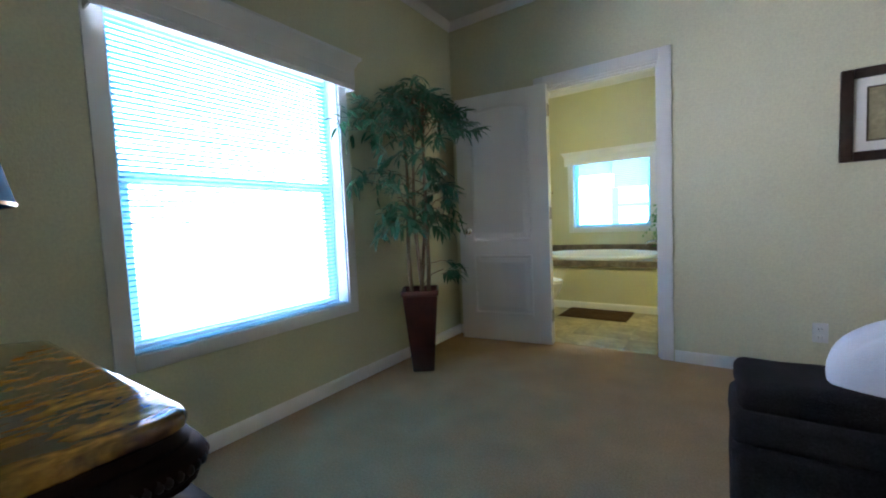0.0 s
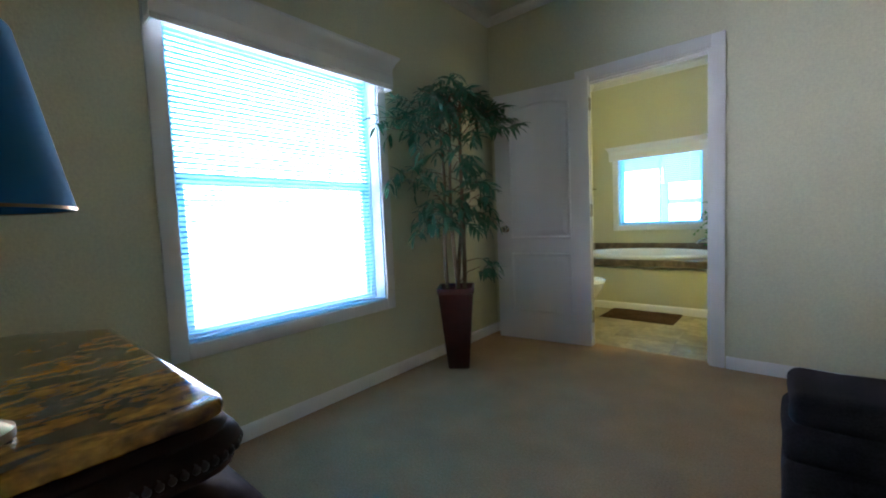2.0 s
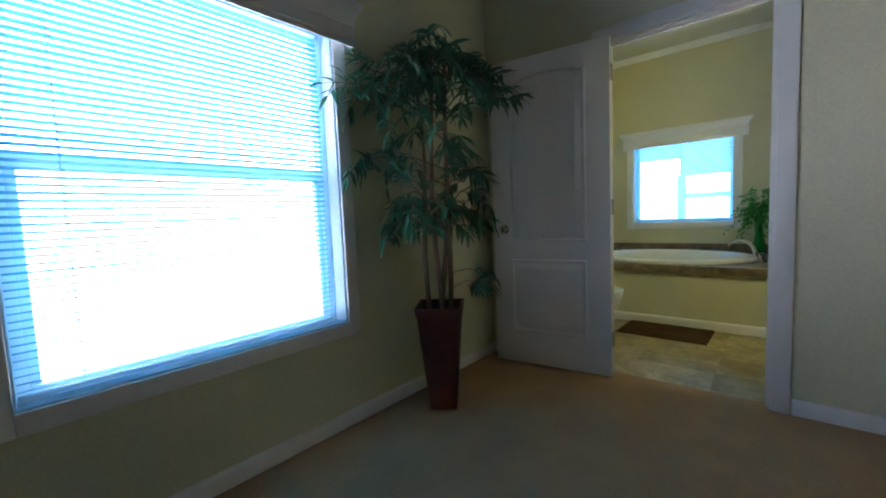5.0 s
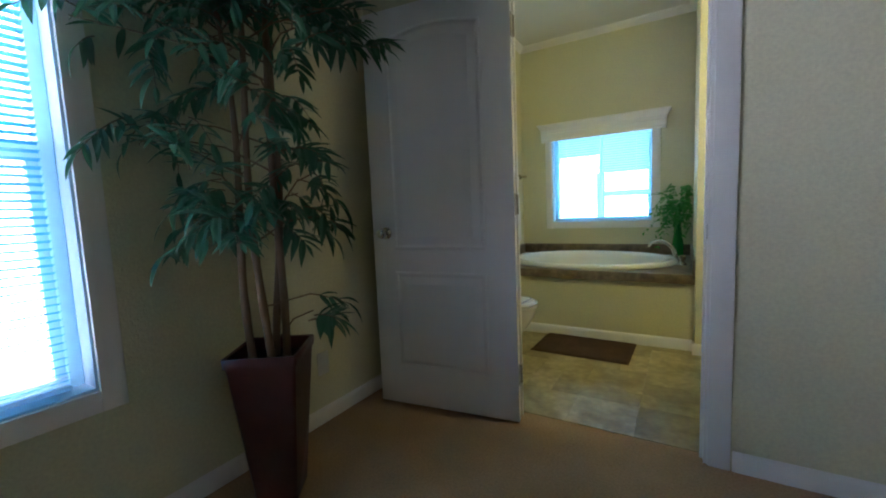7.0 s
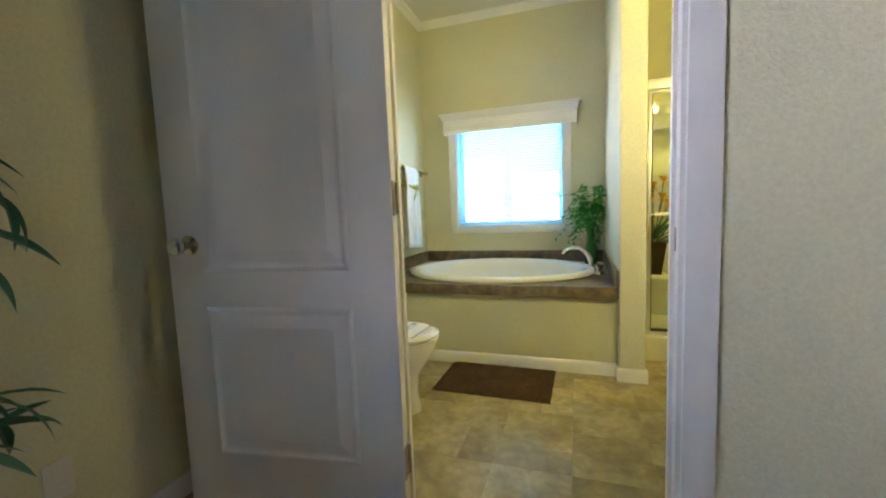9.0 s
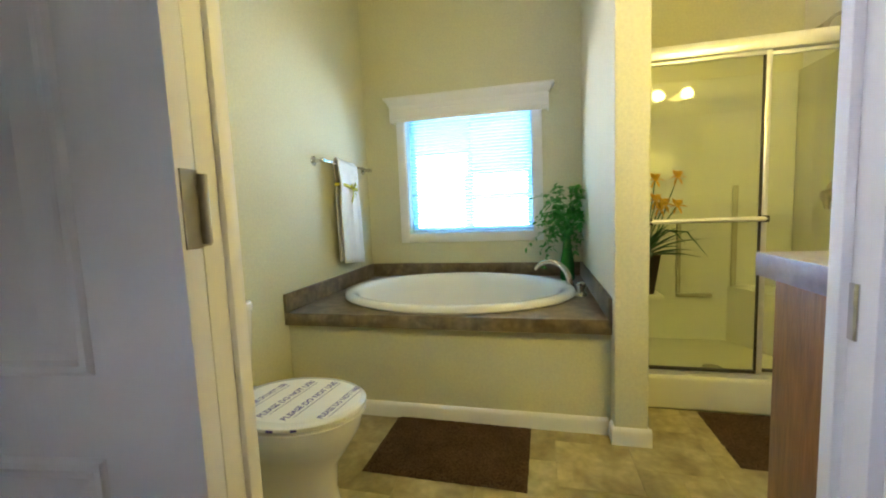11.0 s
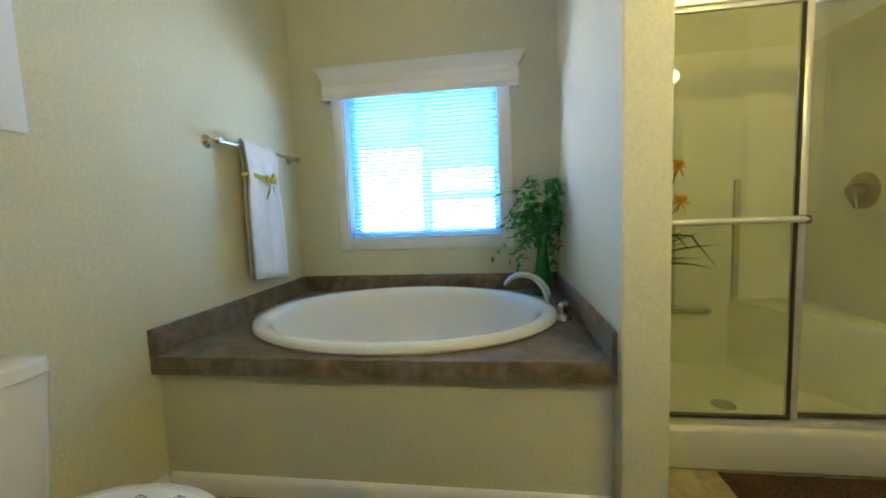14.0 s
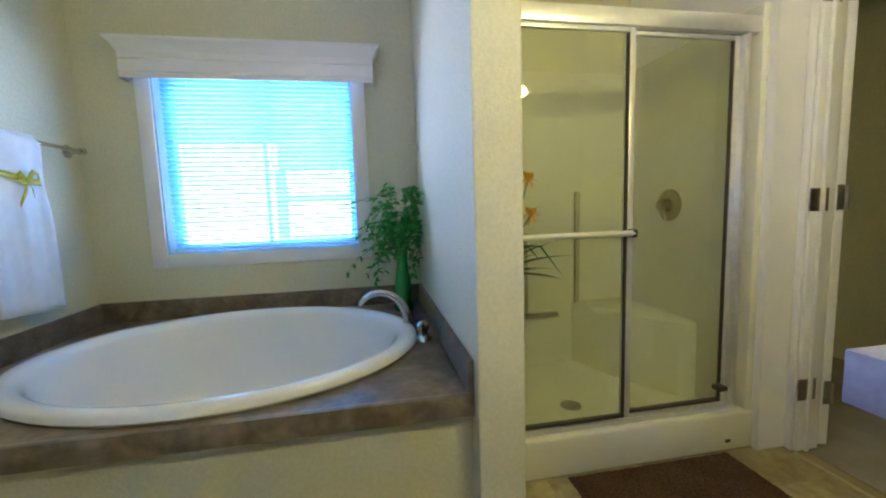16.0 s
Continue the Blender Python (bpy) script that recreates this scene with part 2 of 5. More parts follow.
def tube(bm, pts, radii, n=8, cap=True):
    """A round rod through the points, with a radius at each."""
    pts = [Vector(p) for p in pts]
    if not isinstance(radii, (list, tuple)):
        radii = [radii] * len(pts)
    rings, side = [], None
    for i, p in enumerate(pts):
        d = (pts[min(i + 1, len(pts) - 1)] - pts[max(i - 1, 0)]).normalized()
        if side is None:
            side = d.orthogonal().normalized()
        side = (side - d * side.dot(d)).normalized()
        up = d.cross(side)
        rings.append([bm.verts.new(p + radii[i] * (math.cos(a) * side + math.sin(a) * up)) for a in
                      [2 * math.pi * k / n for k in range(n)]])
    for a, b in zip(rings, rings[1:]):
        for k in range(n):
            bm.faces.new((a[k], a[(k + 1) % n], b[(k + 1) % n], b[k]))
    if cap:
        bm.faces.new(rings[0][::-1])
        bm.faces.new(rings[-1])
    return bm


def loft(bm, sections, n=40, cap=(True, True), power=2.0):
    """Level rings of (z, centre x, centre y, half width x, half width y), joined from first to last."""
    rings = []
    for z, cx, cy, rx, ry in sections:
        ring = []
        for k in range(n):
            a = 2 * math.pi * k / n
            c, s = math.cos(a), math.sin(a)
            ring.append(bm.verts.new((cx + rx * math.copysign(abs(c) ** (2 / power), c), cy + ry * math.copysign(abs(s) ** (2 / power), s), z)))
        rings.append(ring)
    for a, b in zip(rings, rings[1:]):
        for k in range(n):
            bm.faces.new((a[k], a[(k + 1) % n], b[(k + 1) % n], b[k]))
    if cap[0]:
        bm.faces.new(rings[0][::-1])
    if cap[1]:
        bm.faces.new(rings[-1])
    return bm


def wall_mesh(axis, near, far, u0, u1, z0, z1, holes):
    """A wall between two planes across axis ('x' or 'y'), with holes (u0, u1, z0, z1) cut through it."""
    bm = bmesh.new()
    us = sorted({u0, u1, *[h[0] for h in holes], *[h[1] for h in holes]})
    zs = sorted({z0, z1, *[h[2] for h in holes], *[h[3] for h in holes]})
    us = [u for u in us if u0 <= u <= u1]
    zs = [z for z in zs if z0 <= z <= z1]

    def full(i, j):
        if not (0 <= i < len(us) - 1 and 0 <= j < len(zs) - 1):
            return False
        u, z = (us[i] + us[i + 1]) / 2, (zs[j] + zs[j + 1]) / 2
        return not any(h[0] < u < h[1] and h[2] < z < h[3] for h in holes)

    spots = {}

    def at(u, w, z):
        key = (round(u, 4), round(w, 4), round(z, 4))
        if key not in spots:
            spots[key] = bm.verts.new((w, u, z) if axis == "x" else (u, w, z))
        return spots[key]

    for i in range(len(us) - 1):
        for j in range(len(zs) - 1):
            if not full(i, j):
                continue
            a, b, c, d = us[i], us[i + 1], zs[j], zs[j + 1]
            for w in (near, far):
                bm.faces.new((at(a, w, c), at(b, w, c), at(b, w, d), at(a, w, d)))
            if not full(i - 1, j):
                bm.faces.new((at(a, near, c), at(a, far, c), at(a, far, d), at(a, near, d)))
            if not full(i + 1, j):
                bm.faces.new((at(b, near, c), at(b, far, c), at(b, far, d), at(b, near, d)))
            if not full(i, j - 1):
                bm.faces.new((at(a, near, c), at(b, near, c), at(b, far, c), at(a, far, c)))
            if not full(i, j + 1):
                bm.faces.new((at(a, near, d), at(b, near, d), at(b, far, d), at(a, far, d)))
    return bm


# ---- the rooms ----
XW, YD0, YD1, YN, XE = -1.725, 3.39, 3.462, 5.93, 1.335      # west wall, door wall faces, north wall, bath east wall
ZC = 2.75                                                   # ceiling
DOOR = (-0.886, -0.080, 0.0, 2.035)
WIN1 = (0.897, 2.055, 0.53, 1.96)                            # bedroom window, along y
WIN2 = (3.74, 4.375, 1.345, 2.02)                            # bath side window, along y
WIN3 = (-1.395, -0.44, 0.868, 1.80)                          # tub window, along x
DOOR2 = (4.20, 5.005, 0.0, 2.035)                             # closet doorway, along y
XB, YS = 2.6, -1.45                                          # bedroom's far walls, unseen and set close for more bounced light

solid("wall_west", wall_mesh("x", XW, XW - 0.15, YS - 0.12, YN + 0.15, 0, 2.9, [WIN1, WIN2]), M_WALL, "beige textured wall with two windows", "wall", smooth=False)
solid("wall_north", wall_mesh("y", YN, YN + 0.15, XW, XB, 0, 2.9, [WIN3]), M_WALL, "beige textured wall behind the bathtub", "wall", smooth=False)
solid("wall_bedroom_door", wall_mesh("y", YD0, YD1, XW, XB, 0, ZC, [DOOR]), M_WALL, "beige wall between bedroom and bathroom", "wall", smooth=False)
solid("wall_bath_east", wall_mesh("x", XE, XE + 0.11, YD1, YN, 0, ZC, [DOOR2]), M_WALL, "beige bathroom wall with a closet doorway", "wall", smooth=False)
solid("wall_bedroom_east", wall_mesh("x", XB, XB + 0.12, YS, YN, 0, 2.9, []), M_WALL, "plain beige unseen bedroom wall", "wall", smooth=False)
solid("wall_bedroom_south", wall_mesh("y", YS, YS - 0.12, XW, XB + 0.12, 0, 2.9, []), M_WALL, "plain beige unseen bedroom wall", "wall", smooth=False)
solid("wall_tub_divider", boxed(-0.105, 0.03, 4.70, YN, 0, ZC, bev=0.006), M_WALL, "narrow beige wall between bathtub and shower", "wall", smooth=False)
solid("wall_shower_return", boxed(1.191, XE, 5.03, YN, 0, ZC), M_TRIM, "narrow white panel beside the shower", "wall", smooth=False)
solid("ceiling", boxed(XW, XB, YS, YN, ZC, ZC + 0.1), M_CEIL, "off-white textured ceiling", "ceiling", smooth=False)
# Unseen slab added so the sun cannot leak in from above.
solid("roof", boxed(XW - 0.5, XB + 0.5, YS - 0.5, YN + 0.5, 2.9, 3.05), M_ROOF, "unseen flat dark roof slab keeping the sun out of the house", "roof", smooth=False)
solid("floor_bedroom", boxed(XW, XB, YS, 3.46, -0.12, 0.0), M_CARPET, "beige-brown cut pile carpet", "carpet", smooth=False)
floor_bath = solid("floor_bath", boxed(XW, XE + 0.05, 3.46, YN, -0.12, -0.004), M_GROUT, "stone-look beige tile floor", "floor", smooth=False)
solid("floor_closet", boxed(XE + 0.05, XB, 3.46, YN, -0.12, 0.0), M_DRESS, "plain carpet floor", "carpet", smooth=False)

BASE = [(0, 0), (0.013, 0), (0.013, 0.058), (0.010, 0.066), (0.005, 0.074), (0, 0.078)]
CROWN = [(0, 0), (0.010, 0), (0.018, 0.012), (0.040, 0.034), (0.052, 0.042), (0.055, 0.055), (0, 0.055)]


def run(name, prof, p0, p1, out, label):
    return solid(name, prism(bmesh.new(), prof, p0, p1, out), M_TRIM, label, "trim")


BL, CL = "white painted baseboard along the wall", "white crown moulding under the ceiling"
for p0, p1, out in [((XW, YS, 0), (XW, YD0, 0), (1, 0, 0)), ((XW, YD0, 0), (DOOR[0] - 0.075, YD0, 0), (0, -1, 0)),
                    ((DOOR[1] + 0.075, YD0, 0), (XB, YD0, 0), (0, -1, 0)), ((XW, YD1, 0), (XW, 4.76, 0), (1, 0, 0)),
                    ((XW + 0.013, 4.775, 0), (-0.118, 4.775, 0), (0, -1, 0)), ((-0.105, 4.70, 0), (-0.105, 4.762, 0), (-1, 0, 0)),
                    ((-0.118, 4.70, 0), (0.043, 4.70, 0), (0, -1, 0)), ((0.03, 4.70, 0), (0.03, 5.045, 0), (1, 0, 0)),
                    ((XW + 0.013, YD1, 0), (DOOR[0] - 0.075, YD1, 0), (0, 1, 0)), ((XB, YS, 0), (XB, YD0, 0), (-1, 0, 0))]:
    run("baseboard", BASE, p0, p1, out, BL)
ZK = ZC - 0.055
for p0, p1, out in [((XW, YS, ZK), (XW, YD0, ZK), (1, 0, 0)), ((XW, YD0, ZK), (XB, YD0, ZK), (0, -1, 0)),
                    ((XW, YD1, ZK), (XW, YN, ZK), (1, 0, 0)), ((XW, YN, ZK), (-0.105, YN, ZK), (0, -1, 0)), ((0.03, YN, ZK), (1.191, YN, ZK), (0, -1, 0)),
                    ((-0.105, 4.70, ZK), (-0.105, YN, ZK), (-1, 0, 0)), ((-0.105, 4.70, ZK), (0.03, 4.70, ZK), (0, -1, 0)),
                    ((0.03, 4.70, ZK), (0.03, YN, ZK), (1, 0, 0)), ((XW, YD1, ZK), (XE, YD1, ZK), (0, 1, 0)), ((XE, YD1, ZK), (XE, 5.03, ZK), (-1, 0, 0))]:
    run("crown_moulding", CROWN, p0, p1, out, CL)


# ---- openings: windows, blinds, valances, doors ----
def box_on(axis, wall, inward, a0, a1, d0, d1, z0, z1, bev=0.0):
    """A box on a wall across axis: a along the wall, d from its face into the room (negative: into the wall)."""
    w0, w1 = sorted((wall + inward * d0, wall + inward * d1))
    return boxed(w0, w1, a0, a1, z0, z1, bev=bev) if axis == "x" else boxed(a0, a1, w0, w1, z0, z1, bev=bev)


def window(name, axis, wall, inward, hole, label, split, casing=0.068):
    a0, a1, z0, z1 = hole
    mid = (a0 + a1) / 2
    w = thing(name, *((wall, mid) if axis == "x" else (mid, wall)), z0, label, "window", kind="structure")
    f = 0.042
    B = lambda *k, **q: box_on(axis, wall, inward, *k, **q)  # noqa: E731
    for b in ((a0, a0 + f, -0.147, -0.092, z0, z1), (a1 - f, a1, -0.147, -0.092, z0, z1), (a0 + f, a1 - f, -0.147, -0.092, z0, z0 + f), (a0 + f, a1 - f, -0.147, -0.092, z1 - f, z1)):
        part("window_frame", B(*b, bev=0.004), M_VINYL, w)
    if split == "level":
        zm = z0 + (z1 - z0) * 0.515
        part("meeting_rail", B(a0 + f, a1 - f, -0.143, -0.096, zm - 0.022, zm + 0.022, bev=0.004), M_VINYL, w)
        panes = [(a0 + f, a1 - f, z0 + f, zm - 0.022), (a0 + f, a1 - f, zm + 0.022, z1 - f)]
        for s0, s1 in ((a0 + f, a0 + f + 0.028), (a1 - f - 0.028, a1 - f)):
            part("sash_stile", B(s0, s1, -0.138, -0.106, z0 + f, zm - 0.022, bev=0.003), M_VINYL, w)
    else:
        part("meeting_stile", B(mid - 0.009, mid + 0.009, -0.143, -0.096, z0 + f, z1 - f, bev=0.004), M_VINYL, w)
        panes = [(a0 + f, mid - 0.009, z0 + f, z1 - f), (mid + 0.009, a1 - f, z0 + f, z1 - f)]
    for p in panes:
        g = part("pane", B(p[0], p[1], -0.122, -0.118, p[2], p[3]), M_GLASS, w, "clear glass", smooth=False)
        g.visible_shadow = False
    # Liners added to carry the cyan backlight tint over the reveal.
    k = 0.007
    for b in ((a0, a0 + k, -0.092, -0.001, z0, z1), (a1 - k, a1, -0.092, -0.001, z0, z1), (a0 + k, a1 - k, -0.092, -0.001, z0, z0 + k), (a0 + k, a1 - k, -0.092, -0.001, z1 - k, z1)):
        part("tinted_liner", B(*b), M_VINYL, w)
    c = casing
    for b in ((a0 - c, a0, 0, 0.014, z0 - c, z1 + c), (a1, a1 + c, 0, 0.014, z0 - c, z1 + c), (a0, a1, 0, 0.014, z0 - c, z0), (a0, a1, 0, 0.014, z1, z1 + c)):
        part("casing", B(*b, bev=0.003), M_TRIM, w, "white flat casing")
    return w


def blind(axis, wall, inward, hole, pitch, width, tilt, label, mat):
    a0, a1, z0, z1 = hole
    a0, a1 = a0 + 0.012, a1 - 0.012
    mid = (a0 + a1) / 2
    d = -0.058
    pos = (wall + inward * d, mid) if axis == "x" else (mid, wall + inward * d)
    t = thing("window_blind", *pos, z0, label, "blind")
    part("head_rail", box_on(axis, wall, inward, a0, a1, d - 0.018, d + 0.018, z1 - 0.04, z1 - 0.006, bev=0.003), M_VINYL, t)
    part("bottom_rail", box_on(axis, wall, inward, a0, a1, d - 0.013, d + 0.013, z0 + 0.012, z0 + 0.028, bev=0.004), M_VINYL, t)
    bm = bmesh.new()
    n, L = 4, a1 - a0
    rows = []
    for i in range(n + 1):
        s = (i / n - 0.5)
        for sgn in (1, -1):
            rows.append((s * width, 0.0028 * (1 - 4 * s * s) + sgn * 0.0004))
    top, low = rows[0::2], rows[1::2]
    ring = top + low[::-1]
    ends = [[bm.verts.new((e * L / 2, x, z)) for x, z in ring] for e in (-1, 1)]
    for i in range(len(ring)):
        j = (i + 1) % len(ring)
        bm.faces.new((ends[0][i], ends[0][j], ends[1][j], ends[1][i]))
    bm.faces.new(ends[0][::-1])
    bm.faces.new(ends[1])
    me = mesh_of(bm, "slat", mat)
    z = z0 + 0.04
    rng = random.Random(3)
    while z < z1 - 0.045:
        turn = pose(*pos, z, 0, 0, 90 if axis == "x" else 0) @ pose(0, 0, 0, tilt + rng.uniform(-2, 2), 0, 0)
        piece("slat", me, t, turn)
        z += pitch
    for k in (0.14, 0.86):
        a = a0 + L * k
        for dd in (-width * 0.5, width * 0.5):
            q = wall + inward * (d + dd)
            part("ladder_cord", tube(bmesh.new(), [((q, a, zz) if axis == "x" else (a, q, zz)) for zz in (z0 + 0.02, z1 - 0.03)], 0.0012, 5), M_VINYL, t)
    return t


window("window_1", "x", XW, 1, WIN1, "white vinyl single-hung bedroom window, overexposed daylight", "level")
window("window_2", "x", XW, 1, WIN2, "small white vinyl window above the toilet", "upright")
window("window_3", "y", YN, -1, WIN3, "white vinyl sliding window above the bathtub", "upright")
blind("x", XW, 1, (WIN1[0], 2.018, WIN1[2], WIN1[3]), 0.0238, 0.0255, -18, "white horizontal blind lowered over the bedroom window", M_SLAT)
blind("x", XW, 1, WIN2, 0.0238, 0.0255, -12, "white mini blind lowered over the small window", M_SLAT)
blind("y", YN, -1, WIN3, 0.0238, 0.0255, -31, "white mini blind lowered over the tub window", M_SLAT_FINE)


def valance(axis, wall, inward, a0, a1, z0, z1, deep, label):
    """A boxed cornice: ribbed face with a flared crown on top, and returns to the wall."""
    mid = (a0 + a1) / 2
    t = thing("valance", *((wall, mid) if axis == "x" else (mid, wall)), z0, label, "window valance")
    h = z1 - z0
    prof = [(deep - 0.045, 0), (deep - 0.038, 0), (deep - 0.036, 0.02), (deep - 0.040, 0.024), (deep - 0.036, 0.028), (deep - 0.036, h * 0.45),
            (deep - 0.041, h * 0.47), (deep - 0.036, h * 0.5), (deep - 0.036, h * 0.66), (deep - 0.026, h * 0.72), (deep - 0.022, h * 0.80), (deep - 0.006, h * 0.90), (deep, h * 0.93), (deep, h), (deep - 0.05, h)]
    out = Vector((inward, 0, 0)) if axis == "x" else Vector((0, inward, 0))
    P = lambda a, d: Vector((wall, a, z0)) + out * d if axis == "x" else Vector((a, wall, z0)) + out * d  # noqa: E731
    bm = bmesh.new()
    # front and both returns as one mitred sweep
    loops = []
    for a, sgn, back in ((a0, -1, True), (a0, -1, False), (a1, 1, False), (a1, 1, True)):
        ring = []
        for d, zz in prof:
            off = d - deep
            aa = a + sgn * off
            ring.append(bm.verts.new(P(aa, 0.001 if back else d) + Vector((0, 0, zz))))
        loops.append(ring)
    n = len(prof)
    for r0, r1 in zip(loops, loops[1:]):
        for i in range(n):
            j = (i + 1) % n
            bm.faces.new((r0[i], r0[j], r1[j], r1[i]))
    bm.faces.new(loops[0])
    bm.faces.new(loops[-1])
    part("cornice", bm, M_TRIM, t)
    part("dust_board", box_on(axis, wall, inward, a0 + 0.05, a1 - 0.05, 0.002, deep - 0.05, z1 - 0.02, z1 - 0.006), M_TRIM, t)
    return t


valance("x", XW, 1, 0.80, 2.165, 1.866, 2.065, 0.125, "white wooden cornice valance over the bedroom window")
valance("y", YN, -1, -1.527, -0.288, 1.715, 1.893, 0.112, "white wooden cornice valance over the tub window")

CASE = [(0, 0), (0.012, 0.0), (0.015, 0.006), (0.015, 0.05), (0.010, 0.062), (0.008, 0.072), (0, 0.072)]


def door_case(axis, near, far, hole, label, name):
    """Jambs, stop and flat casings on both faces of a doorway."""
    a0, a1, _, z1 = hole
    t = thing(name, *((near, (a0 + a1) / 2) if axis == "x" else ((a0 + a1) / 2, near)), 0, label, "door frame", kind="structure")
    lo, hi = min(near, far), max(near, far)
    def bx(u0, u1, w0, w1, zz0, zz1, bev=0.002):
        return boxed(w0, w1, u0, u1, zz0, zz1, bev=bev) if axis == "x" else boxed(u0, u1, w0, w1, zz0, zz1, bev=bev)
    j = 0.018
    part("jamb", bx(a0, a0 + j, lo, hi, 0, z1), M_TRIM, t)
    part("jamb", bx(a1 - j, a1, lo, hi, 0, z1), M_TRIM, t)
    part("head_jamb", bx(a0 + j, a1 - j, lo, hi, z1 - j, z1), M_TRIM, t)
    s0, s1 = lo + 0.034, lo + 0.052
    part("door_stop", bx(a0 + j, a0 + j + 0.011, s0, s1, 0, z1 - j), M_TRIM, t)
    part("door_stop", bx(a1 - j - 0.011, a1 - j, s0, s1, 0, z1 - j), M_TRIM, t)
    part("door_stop", bx(a0 + j + 0.011, a1 - j - 0.011, s0, s1, z1 - j - 0.011, z1 - j), M_TRIM, t)
    c = 0.075
    for w, sgn in ((lo, -1), (hi, 1)):
        for u0, u1, zz0, zz1 in ((a0 - c + 0.006, a0 + 0.006, 0, z1 + c), (a1 - 0.006, min(a1 + c - 0.006, 5.028) if axis == "x" else a1 + c - 0.006, 0, z1 + c), (a0 + 0.006, a1 - 0.006, z1 - 0.006, z1 + c)):
            x0, x1 = sorted((w, w + sgn * (0.014 if sgn < 0 or axis == "x" else 0.009)))
            part("casing", bx(u0, u1, x0, x1, zz0, zz1, bev=0.004), M_TRIM, t)
    return t


frame_1 = door_case("y", YD0, YD1, DOOR, "white painted door frame with flat casing", "door_frame_1")
frame_2 = door_case("x", XE, XE + 0.11, DOOR2, "white painted closet door frame with hinges", "door_frame_2")
for z in (0.244, 1.056, 1.845):
    part("hinge_plate", boxed(DOOR[0] + 0.018, DOOR[0] + 0.020, 3.377, 3.403, z - 0.05, z + 0.05), M_HINGE, frame_1, "dull nickel hinge plate")
part("strike_plate", boxed(DOOR[1] - 0.0205, DOOR[1] - 0.018, 3.412, 3.436, 0.89, 0.95, bev=0.001), M_CHROME, frame_1, "brushed nickel strike plate")


def door_leaf(name, m, wide, high, label, knob=True):
    """A moulded two-panel leaf, hinged at its own origin, running along its x, face towards -y."""
    t = thing(name, 0, 0, 0, label, "door", kind="structure")
    t.matrix_basis = m
    W = lambda bm: (bmesh.ops.transform(bm, matrix=m, verts=bm.verts), bm)[1]  # noqa: E731
    part("leaf", W(boxed(0, wide, 0, 0.035, 0.015, high, bev=0.002)), M_DOOR, t)
    for z0, z1, arch in ((0.235, 0.735, 0.0), (0.848, 1.90, 0.045)):
        u0, u1 = 0.138, wide - 0.125
        for side in (-1, 1):
            y0 = 0.0 if side < 0 else 0.035
            def ring(inset, dy, bm):
                pts = [(u0 + inset, z0 + inset), (u1 - inset, z0 + inset), (u1 - inset, z1 - inset)]
                if arch:
                    for k in range(1, 8):
                        f = k / 8
                        pts.append((u1 - inset + (u0 - u1 + 2 * inset) * f, z1 - inset + arch * math.sin(math.pi * f) * 0.8))
                pts.append((u0 + inset, z1 - inset))
                return [bm.verts.new((u, y0 + side * dy, z)) for u, z in pts]
            bm = bmesh.new()
            rings = [ring(i, d, bm) for i, d in ((0, 0.0006), (0.006, 0.006), (0.014, 0.007), (0.021, 0.0025), (0.029, 0.0012), (0.065, 0.006))]
            n = len(rings[0])
            for a, b in zip(rings, rings[1:]):
                for k in range(n):
                    bm.faces.new((a[k], a[(k + 1) % n], b[(k + 1) % n], b[k]))
            bm.faces.new(rings[-1])
            part("panel", W(bm), M_DOOR, t, "moulded raised panel", smooth=False)
    if knob:
        for side in (-1, 1):
            y0 = 0.0 if side < 0 else 0.035
            k = part("door_knob", W(tube(bmesh.new(), [(wide - 0.082, y0 + side * d, 0.935) for d in (0, 0.004, 0.008, 0.012, 0.028, 0.034, 0.048, 0.060, 0.066)],
                                         [0.032, 0.032, 0.028, 0.012, 0.011, 0.02, 0.027, 0.024, 0.010], 20)), M_CHROME, t, "brushed nickel round knob")
    for z in (0.244, 1.056, 1.845):
        h = part("hinge", W(tube(bmesh.new(), [(-0.005, -0.004, z - 0.045), (-0.005, -0.004, z + 0.045)], 0.0065, 10)), M_HINGE, t, "nickel hinge")
        part("leaf_plate", W(boxed(-0.0025, 0.0005, 0.001, 0.030, z - 0.05, z + 0.05)), M_HINGE, h)
    return t


# the open bathroom door lies back almost flat to the bedroom wall
door_leaf("door_1", pose(-0.842, 3.362, 0, 0, 0, 187.9), 0.764, 2.04, "white moulded two-panel door standing wide open")
door_leaf("door_2", pose(XE + 0.150, 4.982, 0, 0, 0, 78), 0.74, 2.035, "white closet door standing open", knob=False)
for z in (0.27, 1.05, 1.83):
    part("hinge_plate", boxed(XE - 0.012, XE + 0.075, 4.984, 4.9865, z - 0.045, z + 0.045), M_HINGE, frame_2, "nickel hinge plate")


